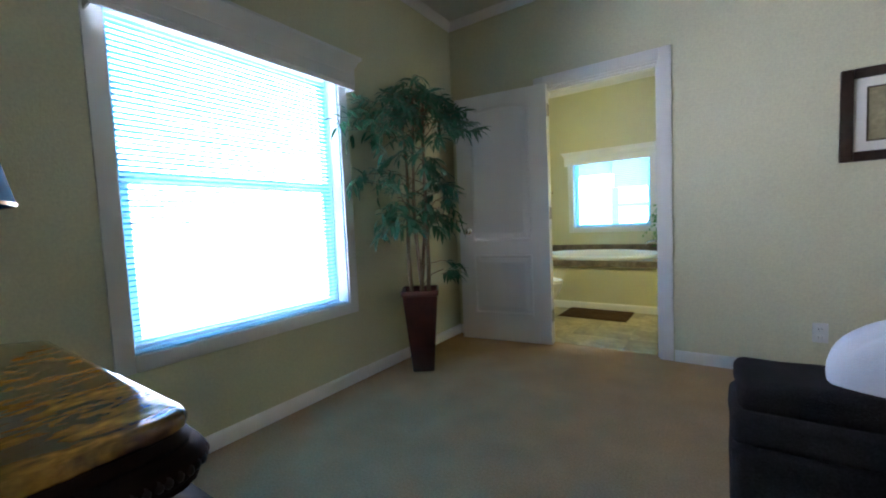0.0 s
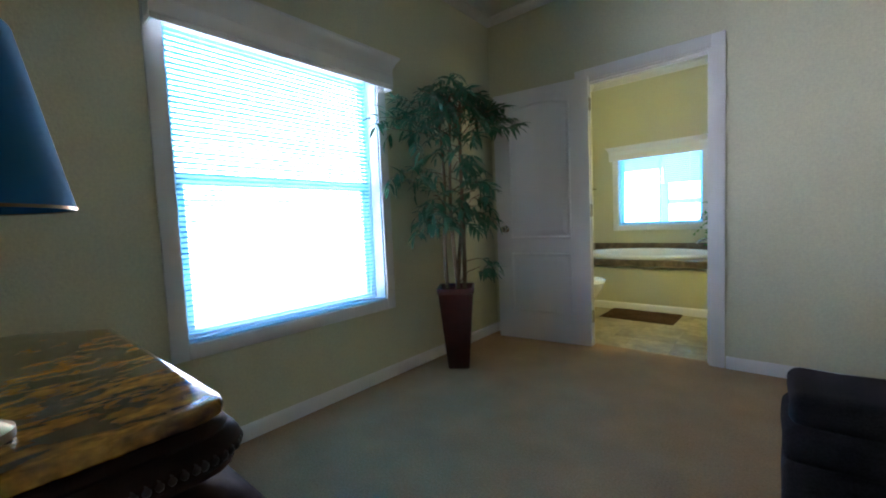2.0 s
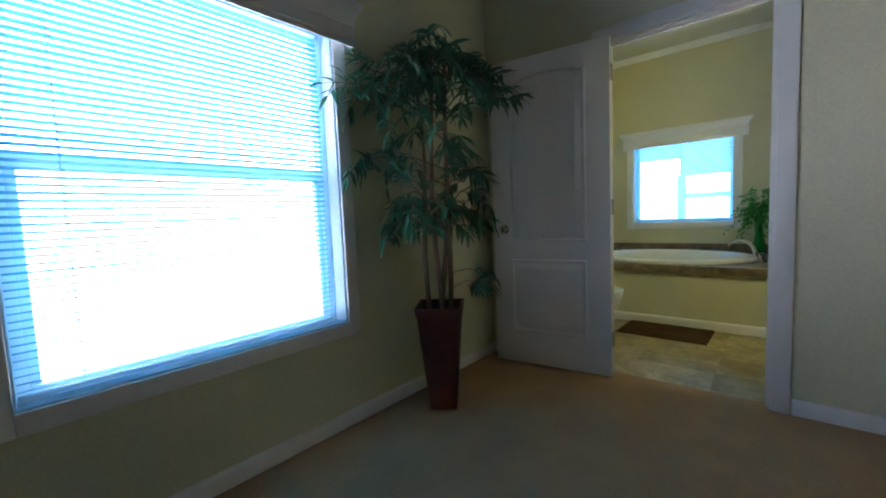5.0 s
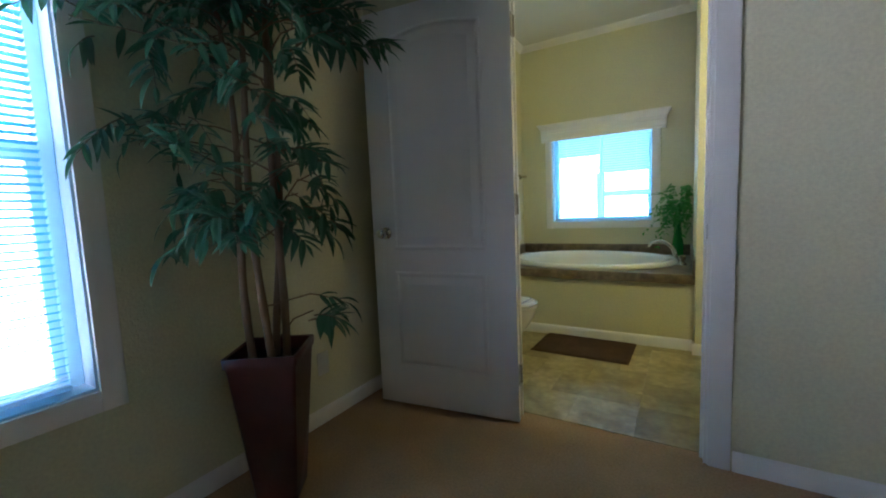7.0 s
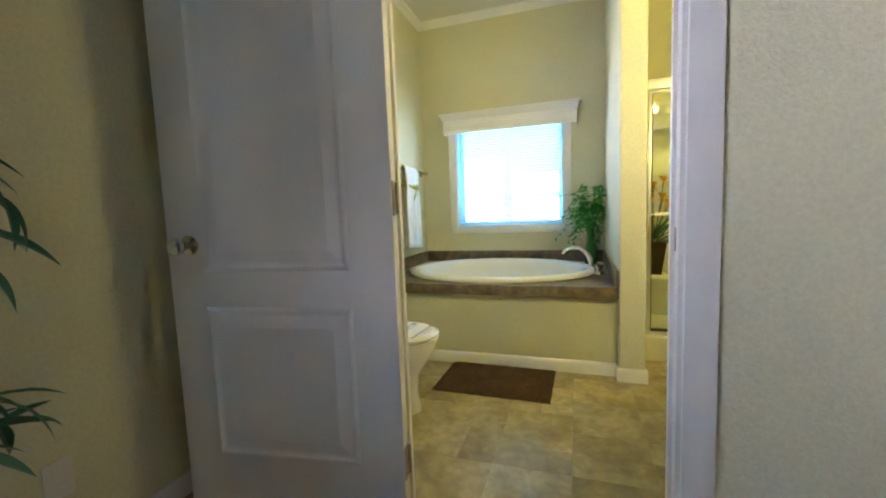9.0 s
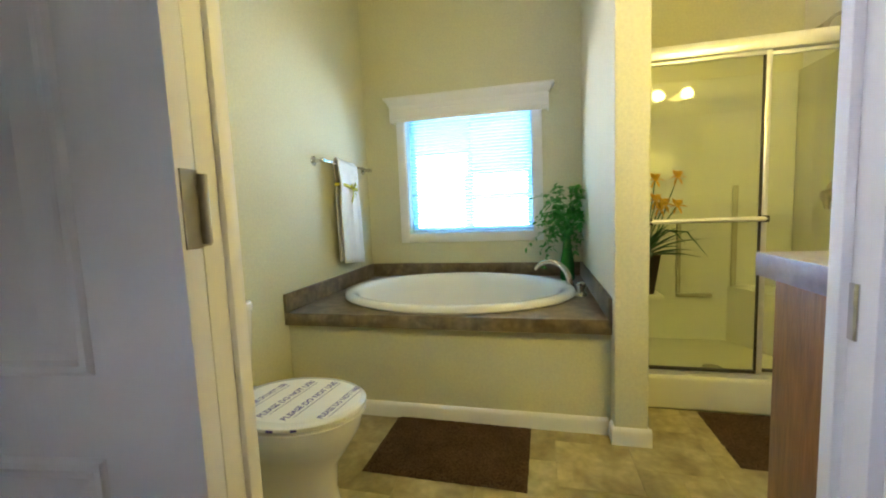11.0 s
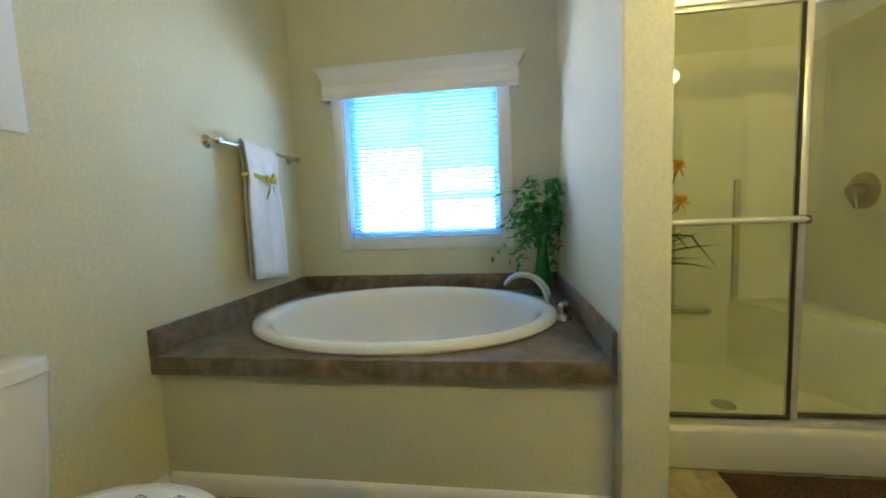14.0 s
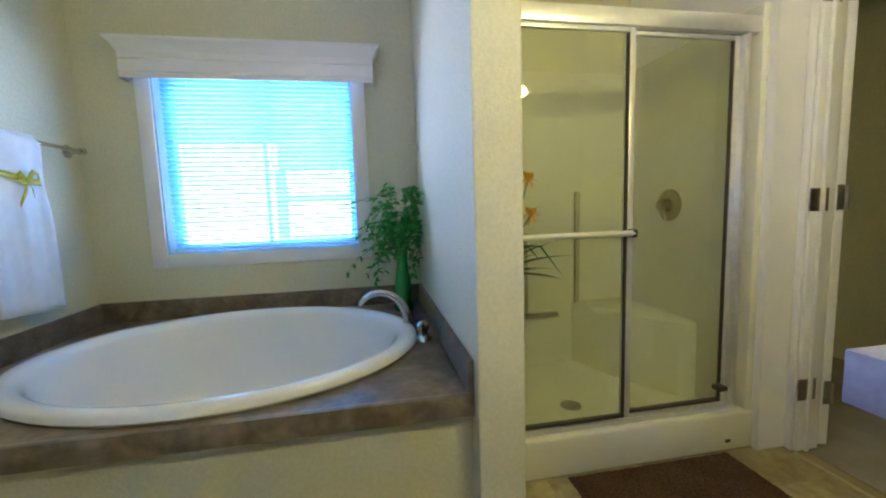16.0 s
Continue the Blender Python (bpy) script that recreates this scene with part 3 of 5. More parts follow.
# ---- bathroom: tub, shower, toilet, vanity ----
def tub_deck():
    x0, x1, y0, y1 = XW + 0.001, -0.106, 4.742, YN - 0.001
    zt = 0.537
    t = thing("tub_deck", -0.9, 5.3, 0, "brown stone-look laminate tub deck on a beige apron", "tub deck", kind="")
    bm = bmesh.new()
    cx, cy, rx, ry, n = -0.908, 5.305, 0.636, 0.488, 64
    inner, outer, lower = [], [], []
    for k in range(n):
        a = 2 * math.pi * k / n
        c, s = math.cos(a), math.sin(a)
        inner.append((cx + rx * c, cy + ry * s))
        f = min(((x1 if c > 0 else x0) - cx) / c if abs(c) > 1e-6 else 9, ((y1 if s > 0 else y0) - cy) / s if abs(s) > 1e-6 else 9)
        outer.append((cx + f * c, cy + f * s))
    corners = [(x0, y0), (x1, y0), (x1, y1), (x0, y1)]
    for q in corners:
        i = min(range(n), key=lambda k: (outer[k][0] - q[0]) ** 2 + (outer[k][1] - q[1]) ** 2)
        outer[i] = q
    rings = []
    for ring, z in ((inner, zt - 0.03), (inner, zt), (outer, zt), (outer, zt - 0.03)):
        rings.append([bm.verts.new((x, y, z)) for x, y in ring])
    for a, b in zip(rings, rings[1:] + rings[:1]):
        for k in range(n):
            bm.faces.new((a[k], a[(k + 1) % n], b[(k + 1) % n], b[k]))
    part("deck_top", bm, M_DECK, t, smooth=False)
    part("front_edge", boxed(x0, x1, 4.740, 4.764, 0.472, zt + 0.001, bev=0.003), M_DECK, t)
    part("splash", boxed(XW + 0.001, XW + 0.018, 4.740, YN - 0.018, zt, 0.638, bev=0.003), M_DECK, t)
    part("splash", boxed(XW + 0.001, -0.106, YN - 0.018, YN - 0.001, zt, 0.638, bev=0.003), M_DECK, t)
    part("splash", boxed(-0.123, -0.106, 4.740, YN - 0.018, zt, 0.638, bev=0.003), M_DECK, t)
    part("apron", boxed(XW + 0.001, -0.106, 4.775, 4.80, 0.0, 0.507), M_WALL, t, "painted beige apron panel", smooth=False)
    return t


tub_deck()
tub = thing("bathtub", -0.897, 5.305, 0.10, "white oval drop-in bathtub with a rolled rim", "bathtub")
cx, cy, rx, ry = -0.908, 5.305, 0.70, 0.538
part("shell", loft(bmesh.new(), [(z, cx, cy, rx * s, ry * (s if s > 0.8 else s * 0.97)) for s, z in
     ((0.93, 0.538), (0.985, 0.538), (1.0, 0.548), (0.998, 0.563), (0.985, 0.574), (0.955, 0.580), (0.92, 0.577), (0.893, 0.566), (0.875, 0.545), (0.86, 0.50),
      (0.84, 0.40), (0.81, 0.28), (0.76, 0.19), (0.66, 0.145), (0.45, 0.13), (0.1, 0.128))], 72, cap=(False, True)), M_ACRYLIC, tub)
part("drain", loft(bmesh.new(), [(0.129, cx + 0.2, cy, 0.035, 0.035), (0.133, cx + 0.2, cy, 0.033, 0.033)], 20), M_CHROME, tub, "nickel drain")
part("overflow_plate", tube(bmesh.new(), [(-0.335, 5.33, 0.44), (-0.345, 5.33, 0.44)], [0.034, 0.03], 20), M_CHROME, tub, "nickel overflow plate")

tap = thing("tub_faucet", -0.215, 5.36, 0.537, "brushed nickel arched tub spout with a lever handle", "faucet")
curve = [(-0.234, 0.575), (-0.237, 0.605), (-0.246, 0.636), (-0.262, 0.664), (-0.286, 0.690), (-0.316, 0.707), (-0.350, 0.713), (-0.382, 0.708), (-0.408, 0.695), (-0.426, 0.676), (-0.433, 0.664)]
part("spout", tube(bmesh.new(), [(px, 5.372 + 0.02 * k / 10, pz) for k, (px, pz) in enumerate(curve)], [0.0195 - 0.0009 * k for k in range(11)], 16), M_CHROME, tap)
part("spout_base", loft(bmesh.new(), [(0.5375, -0.232, 5.372, 0.034, 0.034), (0.548, -0.232, 5.372, 0.033, 0.033), (0.562, -0.232, 5.372, 0.024, 0.024), (0.58, -0.232, 5.372, 0.022, 0.022)], 24), M_CHROME, tap)
hd = part("handle", loft(bmesh.new(), [(z, -0.185, 5.245, q, q) for z, q in ((0.5375, 0.034), (0.550, 0.031), (0.560, 0.019), (0.572, 0.017), (0.588, 0.026), (0.604, 0.025), (0.613, 0.015), (0.616, 0.006))], 20), M_CHROME, tap)
part("lever", tube(bmesh.new(), [(-0.185, 5.245, 0.600), (-0.198, 5.205, 0.608), (-0.206, 5.178, 0.610)], [0.011, 0.009, 0.007], 10), M_CHROME, hd)


def towel_set():
    xb, z, y0, y1 = XW + 0.062, 1.372, 5.135, 5.83
    t = thing("towel_bar", XW, (y0 + y1) / 2, z, "brushed nickel towel bar on the wall", "towel bar")
    part("rod", tube(bmesh.new(), [(xb, y0, z), (xb, y1, z)], 0.0085, 14), M_CHROME, t)
    for y in (y0, y1):
        part("bracket", tube(bmesh.new(), [(XW + d, y, z) for d in (0.0005, 0.006, 0.012, 0.02, 0.045, 0.055, 0.075)], [0.03, 0.03, 0.024, 0.013, 0.011, 0.016, 0.013], 20), M_CHROME, t)
        part("finial", tube(bmesh.new(), [(xb, y + (d if y > 5.5 else -d), z) for d in (0.008, 0.018, 0.026)], [0.011, 0.012, 0.004], 12), M_CHROME, t)
    # a folded towel with soft pleats, hung over the rod
    w = thing("towel", xb, 5.46, 0.74, "white terry hand towel folded over the bar", "towel")
    bm = bmesh.new()
    ya, yb, nu, rows = 5.275, 5.555, 28, []
    prof = []
    for k in range(15):
        f = k / 14
        prof.append((-0.014 - 0.008 * f, 0.735 + (z - 0.735) * f))
    for k in range(1, 6):
        a = math.pi * k / 6
        prof.append((-0.018 * math.cos(a), z + 0.004 + 0.016 * math.sin(a)))
    for k in range(18):
        f = 1 - k / 17
        prof.append((0.022 + 0.012 * (1 - f), 0.715 + (z - 0.715) * f))
    for i, (d, zz) in enumerate(prof):
        row = []
        pinch = 1 - 0.13 * math.exp(-((zz - 1.225) / 0.09) ** 2)
        drop = (z - zz)
        for j in range(nu + 1):
            f = j / nu - 0.5
            wide = 1.0 if d > -0.01 else 0.84
            yy = (ya + yb) / 2 + 0.014 * (wide < 1) + f * (yb - ya) * wide * pinch * (1 + 0.05 * drop)
            fold = 0.0045 * math.sin(f * 13 + 0.8) * min(1, drop * 5 + 0.15) + 0.0012 * math.sin(f * 31)
            row.append(bm.verts.new((xb + d + (fold if d > 0 else -fold * 0.4) * (1 if abs(d) > 0.01 else 0.3), yy, zz - 0.03 * f * (1 if d > 0 else 0))))
        rows.append(row)
    for a, b in zip(rows, rows[1:]):
        for j in range(nu):
            bm.faces.new((a[j], a[j + 1], b[j + 1], b[j]))
    cloth = part("cloth", bm, M_TOWEL, w)
    s = cloth.modifiers.new("thick", "SOLIDIFY")
    s.thickness, s.offset = 0.009, 0.0
    rb = thing("ribbon", xb, 5.46, 1.21, "yellow-green ribbon tied in a bow round the towel", "ribbon")
    band = bmesh.new()
    r0 = []
    for k in range(24):
        a = 2 * math.pi * k / 24
        c, sn = math.cos(a), math.sin(a)
        y = 5.42 + 0.120 * math.copysign(abs(c) ** 0.35, c)
        x = xb + 0.002 + 0.0365 * math.copysign(abs(sn) ** 0.6, sn)
        zc = 1.222 - 0.14 * (y - 5.42)
        r0.append([band.verts.new((x, y, zc + hz)) for hz in (-0.011, 0.011)])
    for k in range(24):
        a, b = r0[k], r0[(k + 1) % 24]
        band.faces.new((a[0], b[0], b[1], a[1]))
    o = part("band", band, M_RIBBON, rb)
    s = o.modifiers.new("thick", "SOLIDIFY")
    s.thickness = 0.002
    for n2, pts in (("bow_loop", [(0, 0), (0.02, 0.024), (0.042, 0.016), (0.03, -0.006), (0, 0)]), ("bow_loop", [(0, 0), (-0.02, 0.018), (-0.034, 0.004), (-0.02, -0.012), (0, 0)]),
                    ("bow_tail", [(0, 0), (-0.012, -0.03), (-0.034, -0.07)]), ("bow_tail", [(0, 0), (0.010, -0.02), (0.016, -0.042)])):
        b = bmesh.new()
        v = [(b.verts.new((xb + 0.046 + 0.006 * (i % 2), 5.445 + 1.35 * p[0], 1.215 + 1.35 * p[1] - 0.009)), b.verts.new((xb + 0.042, 5.445 + 1.35 * p[0] + 0.004, 1.215 + 1.35 * p[1] + 0.009))) for i, p in enumerate(pts)]
        for p, q in zip(v, v[1:]):
            b.faces.new((p[0], q[0], q[1], p[1]))
        o = part(n2, b, M_RIBBON, rb)
        s = o.modifiers.new("thick", "SOLIDIFY")
        s.thickness = 0.0016
    part("knot", loft(bmesh.new(), [(1.200, xb + 0.046, 5.445, 0.004, 0.006), (1.205, xb + 0.046, 5.445, 0.008, 0.011), (1.219, xb + 0.046, 5.445, 0.008, 0.011), (1.224, xb + 0.046, 5.445, 0.004, 0.006)], 12), M_RIBBON, rb)


towel_set()


def leaf_mesh(name, mat, length, width, fold, droop, bend=6):
    """A pointed leaf with a folded midrib, from its stalk along +y, drooping at the tip."""
    bm = bmesh.new()
    rows = []
    for i in range(bend + 1):
        f = i / bend
        w = width * math.sin(math.pi * min(1, f * 0.94 + 0.06)) ** 0.8 * (1 - 0.35 * f)
        y, z = length * f, -droop * length * f * f
        rows.append([bm.verts.new((sx * w / 2, y, z + fold * abs(sx) * w)) for sx in (-1, 0, 1)])
    for a, b in zip(rows, rows[1:]):
        for j in range(2):
            bm.faces.new((a[j], a[j + 1], b[j + 1], b[j]))
    return mesh_of(bm, name, mat)


def add_mesh(bm, me, m):
    """Join a copy of the mesh, placed by m, into bm."""
    n = len(bm.verts)
    bm.from_mesh(me)
    bm.verts.ensure_lookup_table()
    bmesh.ops.transform(bm, matrix=m, verts=bm.verts[n:])


def aim(p, direction, roll=0.0):
    """A placement whose y axis runs along direction."""
    return Matrix.Translation(p) @ Vector(direction).to_track_quat("Y", "Z").to_matrix().to_4x4() @ Matrix.Rotation(roll, 4, "Y")


def potted_bamboo():
    rng = random.Random(11)
    px, py = -1.478, 2.487
    t = thing("potted_bamboo", px, py, 0, "tall artificial bamboo with green leaves in a dark red square planter", "plant", turn=Matrix.Rotation(radians(35), 4, "Z"))
    R = Matrix.Translation((px, py, 0)) @ Matrix.Rotation(radians(35), 4, "Z")
    bm = bmesh.new()
    levels = [(0.0, 0.070), (0.004, 0.073), (0.30, 0.098), (0.53, 0.118), (0.532, 0.124), (0.565, 0.127), (0.568, 0.125), (0.566, 0.113), (0.50, 0.108)]
    rings = []
    for z, h in levels:
        c = 0.008
        ring = []
        for sx, sy in ((1, 1), (-1, 1), (-1, -1), (1, -1)):
            a, b = Vector((sx * h, sy * (h - c), z)), Vector((sx * (h - c), sy * h, z))
            ring += [a, b] if sx * sy > 0 else [b, a]
        rings.append([bm.verts.new(R @ p) for p in ring])
    for a, b in zip(rings, rings[1:]):
        for k in range(8):
            bm.faces.new((a[k], a[(k + 1) % 8], b[(k + 1) % 8], b[k]))
    bm.faces.new(rings[0][::-1])
    part("planter", bm, M_POT, t)
    bm = boxed(-0.107, 0.107, -0.107, 0.107, 0.44, 0.525, bev=0.01)
    bmesh.ops.transform(bm, matrix=R, verts=bm.verts)
    part("moss", bm, M_SOIL, t, "dark moss filling")
    leaves = [leaf_mesh("leaf", M_LEAF, L, w, f, d) for L, w, f, d in ((0.100, 0.029, 0.20, 0.20), (0.088, 0.026, 0.18, 0.30), (0.112, 0.031, 0.22, 0.38), (0.078, 0.024, 0.22, 0.10))]
    rest = bmesh.new()
    twigs = bmesh.new()
    made = 0
    low = (XW + 0.02, 3.2)

    def inside(q):
        return Vector((max(q.x, low[0] + 0.02), min(q.y, low[1]), q.z))

    def frond(p, d, length, pairs, sag, turn=0.0):
        """A thin drooping twig with leaves set in alternate pairs and one at its tip."""
        nonlocal made
        d = Vector(d).normalized()
        pts = [inside(p + d * length * f + Vector((0, 0, -sag * length * f * f))) for f in [k / 5 for k in range(6)]]
        tube(twigs, pts, [0.0026, 0.0023, 0.002, 0.0016, 0.0013, 0.001], 5)
        for k in range(pairs):
            f = 0.25 + 0.75 * k / max(1, pairs - 1)
            a = min(int(f * 5), 4)
            q = pts[a].lerp(pts[a + 1], f * 5 - a)
            way = (pts[a + 1] - pts[a] + d * 0.001).normalized()
            flat = way.cross(Vector((0, 0, 1)))
            flat = flat.normalized() if flat.length > 0.05 else Vector((1, 0, 0))
            flat = Matrix.Rotation(turn, 3, way) @ flat
            tip = k == pairs - 1
            for sgn in ((0,) if tip else (-1, 1)):
                spread = rng.uniform(0.65, 1.05) * sgn
                out = way * math.cos(spread) + flat * math.sin(spread) + Vector((0, 0, rng.uniform(-0.4, 0.12)))
                m = aim(q, out, rng.uniform(-0.5, 0.5)) @ Matrix.Scale(rng.uniform(0.8, 1.12) * (0.85 + 0.25 * (1 - f)), 4)
                end = m @ Vector((0, 0.11, 0))
                if end.x < low[0] or end.y > low[1]:
                    continue
                me = rng.choice(leaves)
                if made < 290:
                    piece("leaf", me, t, m)
                else:
                    add_mesh(rest, me, m)
                made += 1

    canes = [(0.048, -0.012, 1.90, 0.03), (0.006, -0.044, 1.86, -0.01), (-0.044, -0.026, 1.74, -0.03), (0.012, 0.040, 1.80, 0.06)]
    tops = []
    for i, (u, v, top, lean) in enumerate(canes):
        b = R @ Vector((u, v, 0.50))
        pts, rad = [], []
        for k in range(19):
            f = k / 18
            pts.append(b + Vector((lean * f + 0.012 * math.sin(5 * f + i * 2), 0.6 * lean * f + 0.012 * math.cos(6 * f + i), (top - 0.5) * f)))
            rad.append(0.0145 * (1 - 0.45 * f) * (1.14 if k % 3 == 0 else 1.0))
        part("cane", tube(bmesh.new(), pts, rad, 9), M_CANE, t, "brown jointed cane")
        tops.append(pts)
    # leaf clumps: sideways along (0.68, 0.73), outwards along (0.73, -0.68), height, fronds, reach of each frond
    clumps = [(-0.12, 0.00, 1.90, 6, 0.18), (0.00, 0.08, 1.93, 6, 0.18), (0.10, -0.05, 1.91, 6, 0.20), (0.05, 0.16, 1.84, 5, 0.18), (-0.08, 0.14, 1.84, 5, 0.18), (0.0, 0.0, 1.84, 5, 0.16), (0.12, 0.1, 1.78, 5, 0.16), (-0.12, 0.06, 1.76, 4, 0.16),
              (0.20, 0.04, 1.87, 4, 0.22), (0.30, 0.02, 1.80, 4, 0.20), (0.27, 0.16, 1.70, 3, 0.20), (0.36, 0.06, 1.70, 3, 0.16), (0.18, 0.12, 1.66, 3, 0.18),
              (-0.22, 0.08, 1.84, 3, 0.20), (-0.30, 0.02, 1.80, 3, 0.20), (-0.38, 0.10, 1.70, 3, 0.18), (-0.48, 0.08, 1.64, 3, 0.16), (-0.20, 0.04, 1.66, 3, 0.18),
              (-0.08, 0.10, 1.62, 3, 0.20), (0.02, 0.12, 1.52, 3, 0.18), (-0.08, 0.02, 1.50, 2, 0.18), (0.08, 0.06, 1.44, 2, 0.16), (0.02, 0.14, 1.36, 2, 0.15),
              (-0.30, 0.06, 1.36, 4, 0.16), (-0.22, 0.10, 1.30, 3, 0.16), (-0.36, 0.04, 1.31, 2, 0.14), (-0.14, 0.10, 1.20, 4, 0.17), (-0.20, 0.04, 1.12, 4, 0.17),
              (-0.10, 0.12, 1.06, 4, 0.16), (-0.24, 0.00, 1.05, 3, 0.15), (0.16, 0.08, 1.28, 4, 0.17), (0.20, 0.02, 1.20, 4, 0.16), (0.14, 0.10, 1.12, 4, 0.16),
              (0.20, 0.04, 1.04, 3, 0.15), (0.04, 0.12, 1.10, 2, 0.14), (0.16, 0.06, 0.70, 2, 0.17)]
    side, fore = Vector((0.68, 0.73, 0)), Vector((0.73, -0.68, 0))
    for k, (u, w, z, count, reach) in enumerate(clumps):
        hub = inside(Vector((px, py, z)) + side * u + fore * w)
        cane = tops[k % 4]
        src = min(cane, key=lambda q: abs(q.z - (z - 0.10)))
        out = hub - src
        tube(twigs, [src, src.lerp(hub, 0.5) + Vector((0, 0, 0.03)), hub], [0.004, 0.0032, 0.0026], 5)
        base = math.atan2(out.y, out.x)
        for q in range(count + 1):
            ang = base + (q - (count - 1) / 2) * rng.uniform(0.7, 1.1) + rng.uniform(-0.25, 0.25)
            start = src.lerp(hub, rng.uniform(0.6, 1.0)) + Vector((rng.uniform(-0.05, 0.05), rng.uniform(-0.05, 0.05), rng.uniform(-0.06, 0.05)))
            frond(inside(start), (math.cos(ang), math.sin(ang), rng.uniform(-0.35, 0.45)), reach * rng.uniform(0.6, 1.05), rng.randint(4, 6), rng.uniform(-0.1, 0.8), rng.uniform(-0.9, 0.9))
    # long single sprigs: one across the window, one low by the door
    for cane, z, end, pairs in ((2, 1.62, (-1.66, 1.95, 1.70), 4), (1, 0.70, (-1.26, 2.67, 0.73), 4)):
        src, e = min(tops[cane], key=lambda q: abs(q.z - z)), Vector(end)
        mid = src.lerp(e, 0.55) + Vector((0, 0, 0.03))
        tube(twigs, [src, mid], [0.0035, 0.0026], 5)
        frond(mid, e - mid, (e - mid).length, pairs, 0.15, 1.2 if cane == 2 else 0.4)
    part("twig_growth", twigs, M_CANE, t, "thin brown twigs", kind="stuff")
    part("foliage", rest, M_LEAF, t, "dense narrow green leaves", kind="stuff")


potted_bamboo()


def tub_plant():
    rng = random.Random(5)
    x, y, z = -0.222, 5.745, 0.5375
    t = thing("vase_with_fern", x, y, z, "trailing green artificial fern in a green glass vase", "plant")
    part("vase", loft(bmesh.new(), [(z, x, y, 0.040, 0.040), (z + 0.01, x, y, 0.048, 0.048), (z + 0.12, x, y, 0.046, 0.046), (z + 0.21, x, y, 0.032, 0.032), (z + 0.30, x, y, 0.024, 0.024), (z + 0.33, x, y, 0.032, 0.032), (z + 0.325, x, y, 0.026, 0.026), (z + 0.25, x, y, 0.02, 0.02)], 28), M_VASE, t, "tall green glass vase")
    lf = [leaf_mesh("leaflet", M_FERN, L, L * 0.55, 0.15, 0.2, 4) for L in (0.033, 0.027, 0.040)]
    rest, stems, made = bmesh.new(), bmesh.new(), 0
    for k in range(64):
        ang = radians(k * 137.5)
        reach = rng.uniform(0.07, 0.21)
        up = rng.uniform(0.02, 0.34)
        fall = rng.uniform(0.02, 0.30) if k % 3 else rng.uniform(0.0, 0.08)
        p0 = Vector((x, y, z + 0.31))
        d = Vector((math.cos(ang) * 1.15 - 0.25, math.sin(ang) * 0.75 - 0.2, 0))
        pts = []
        for i in range(9):
            f = i / 8
            q = p0 + d * reach * f + Vector((0, 0, up * math.sin(min(1, f * 1.6) * math.pi / 2) - fall * max(0, f - 0.35) ** 1.3 * 1.7))
            q.x = min(q.x, -0.14)
            q.y = min(q.y, YN - 0.05)
            pts.append(q)
        tube(stems, pts, 0.0012, 4)
        for i in range(2, 9):
            for sgn in (-1, 1):
                out = Vector((rng.uniform(-1, 1), rng.uniform(-1, 0.6), rng.uniform(-0.7, 0.5)))
                m = aim(pts[i], out, rng.uniform(-1, 1)) @ Matrix.Scale(rng.uniform(0.8, 1.2), 4)
                me = rng.choice(lf)
                if made < 280:
                    piece("leaflet", me, t, m)
                else:
                    add_mesh(rest, me, m)
                made += 1
    # one long trailing strand towards the window
    pts = [Vector((x - 0.05 - 0.10 * f, y - 0.04, z + 0.40 - 0.30 * f * f)) for f in [i / 9 for i in range(10)]]
    tube(stems, pts, 0.0014, 4)
    for p in pts[3:]:
        for _ in range(4):
            add_mesh(rest, rng.choice(lf), aim(p, (rng.uniform(-1, 1), rng.uniform(-1, .6), rng.uniform(-.6, .4)), rng.uniform(-1, 1)))
    part("stem_growth", stems, M_FERN, t, "thin trailing stems", kind="stuff")
    part("foliage", rest, M_FERN, t, "small bright green leaflets", kind="stuff")


tub_plant()


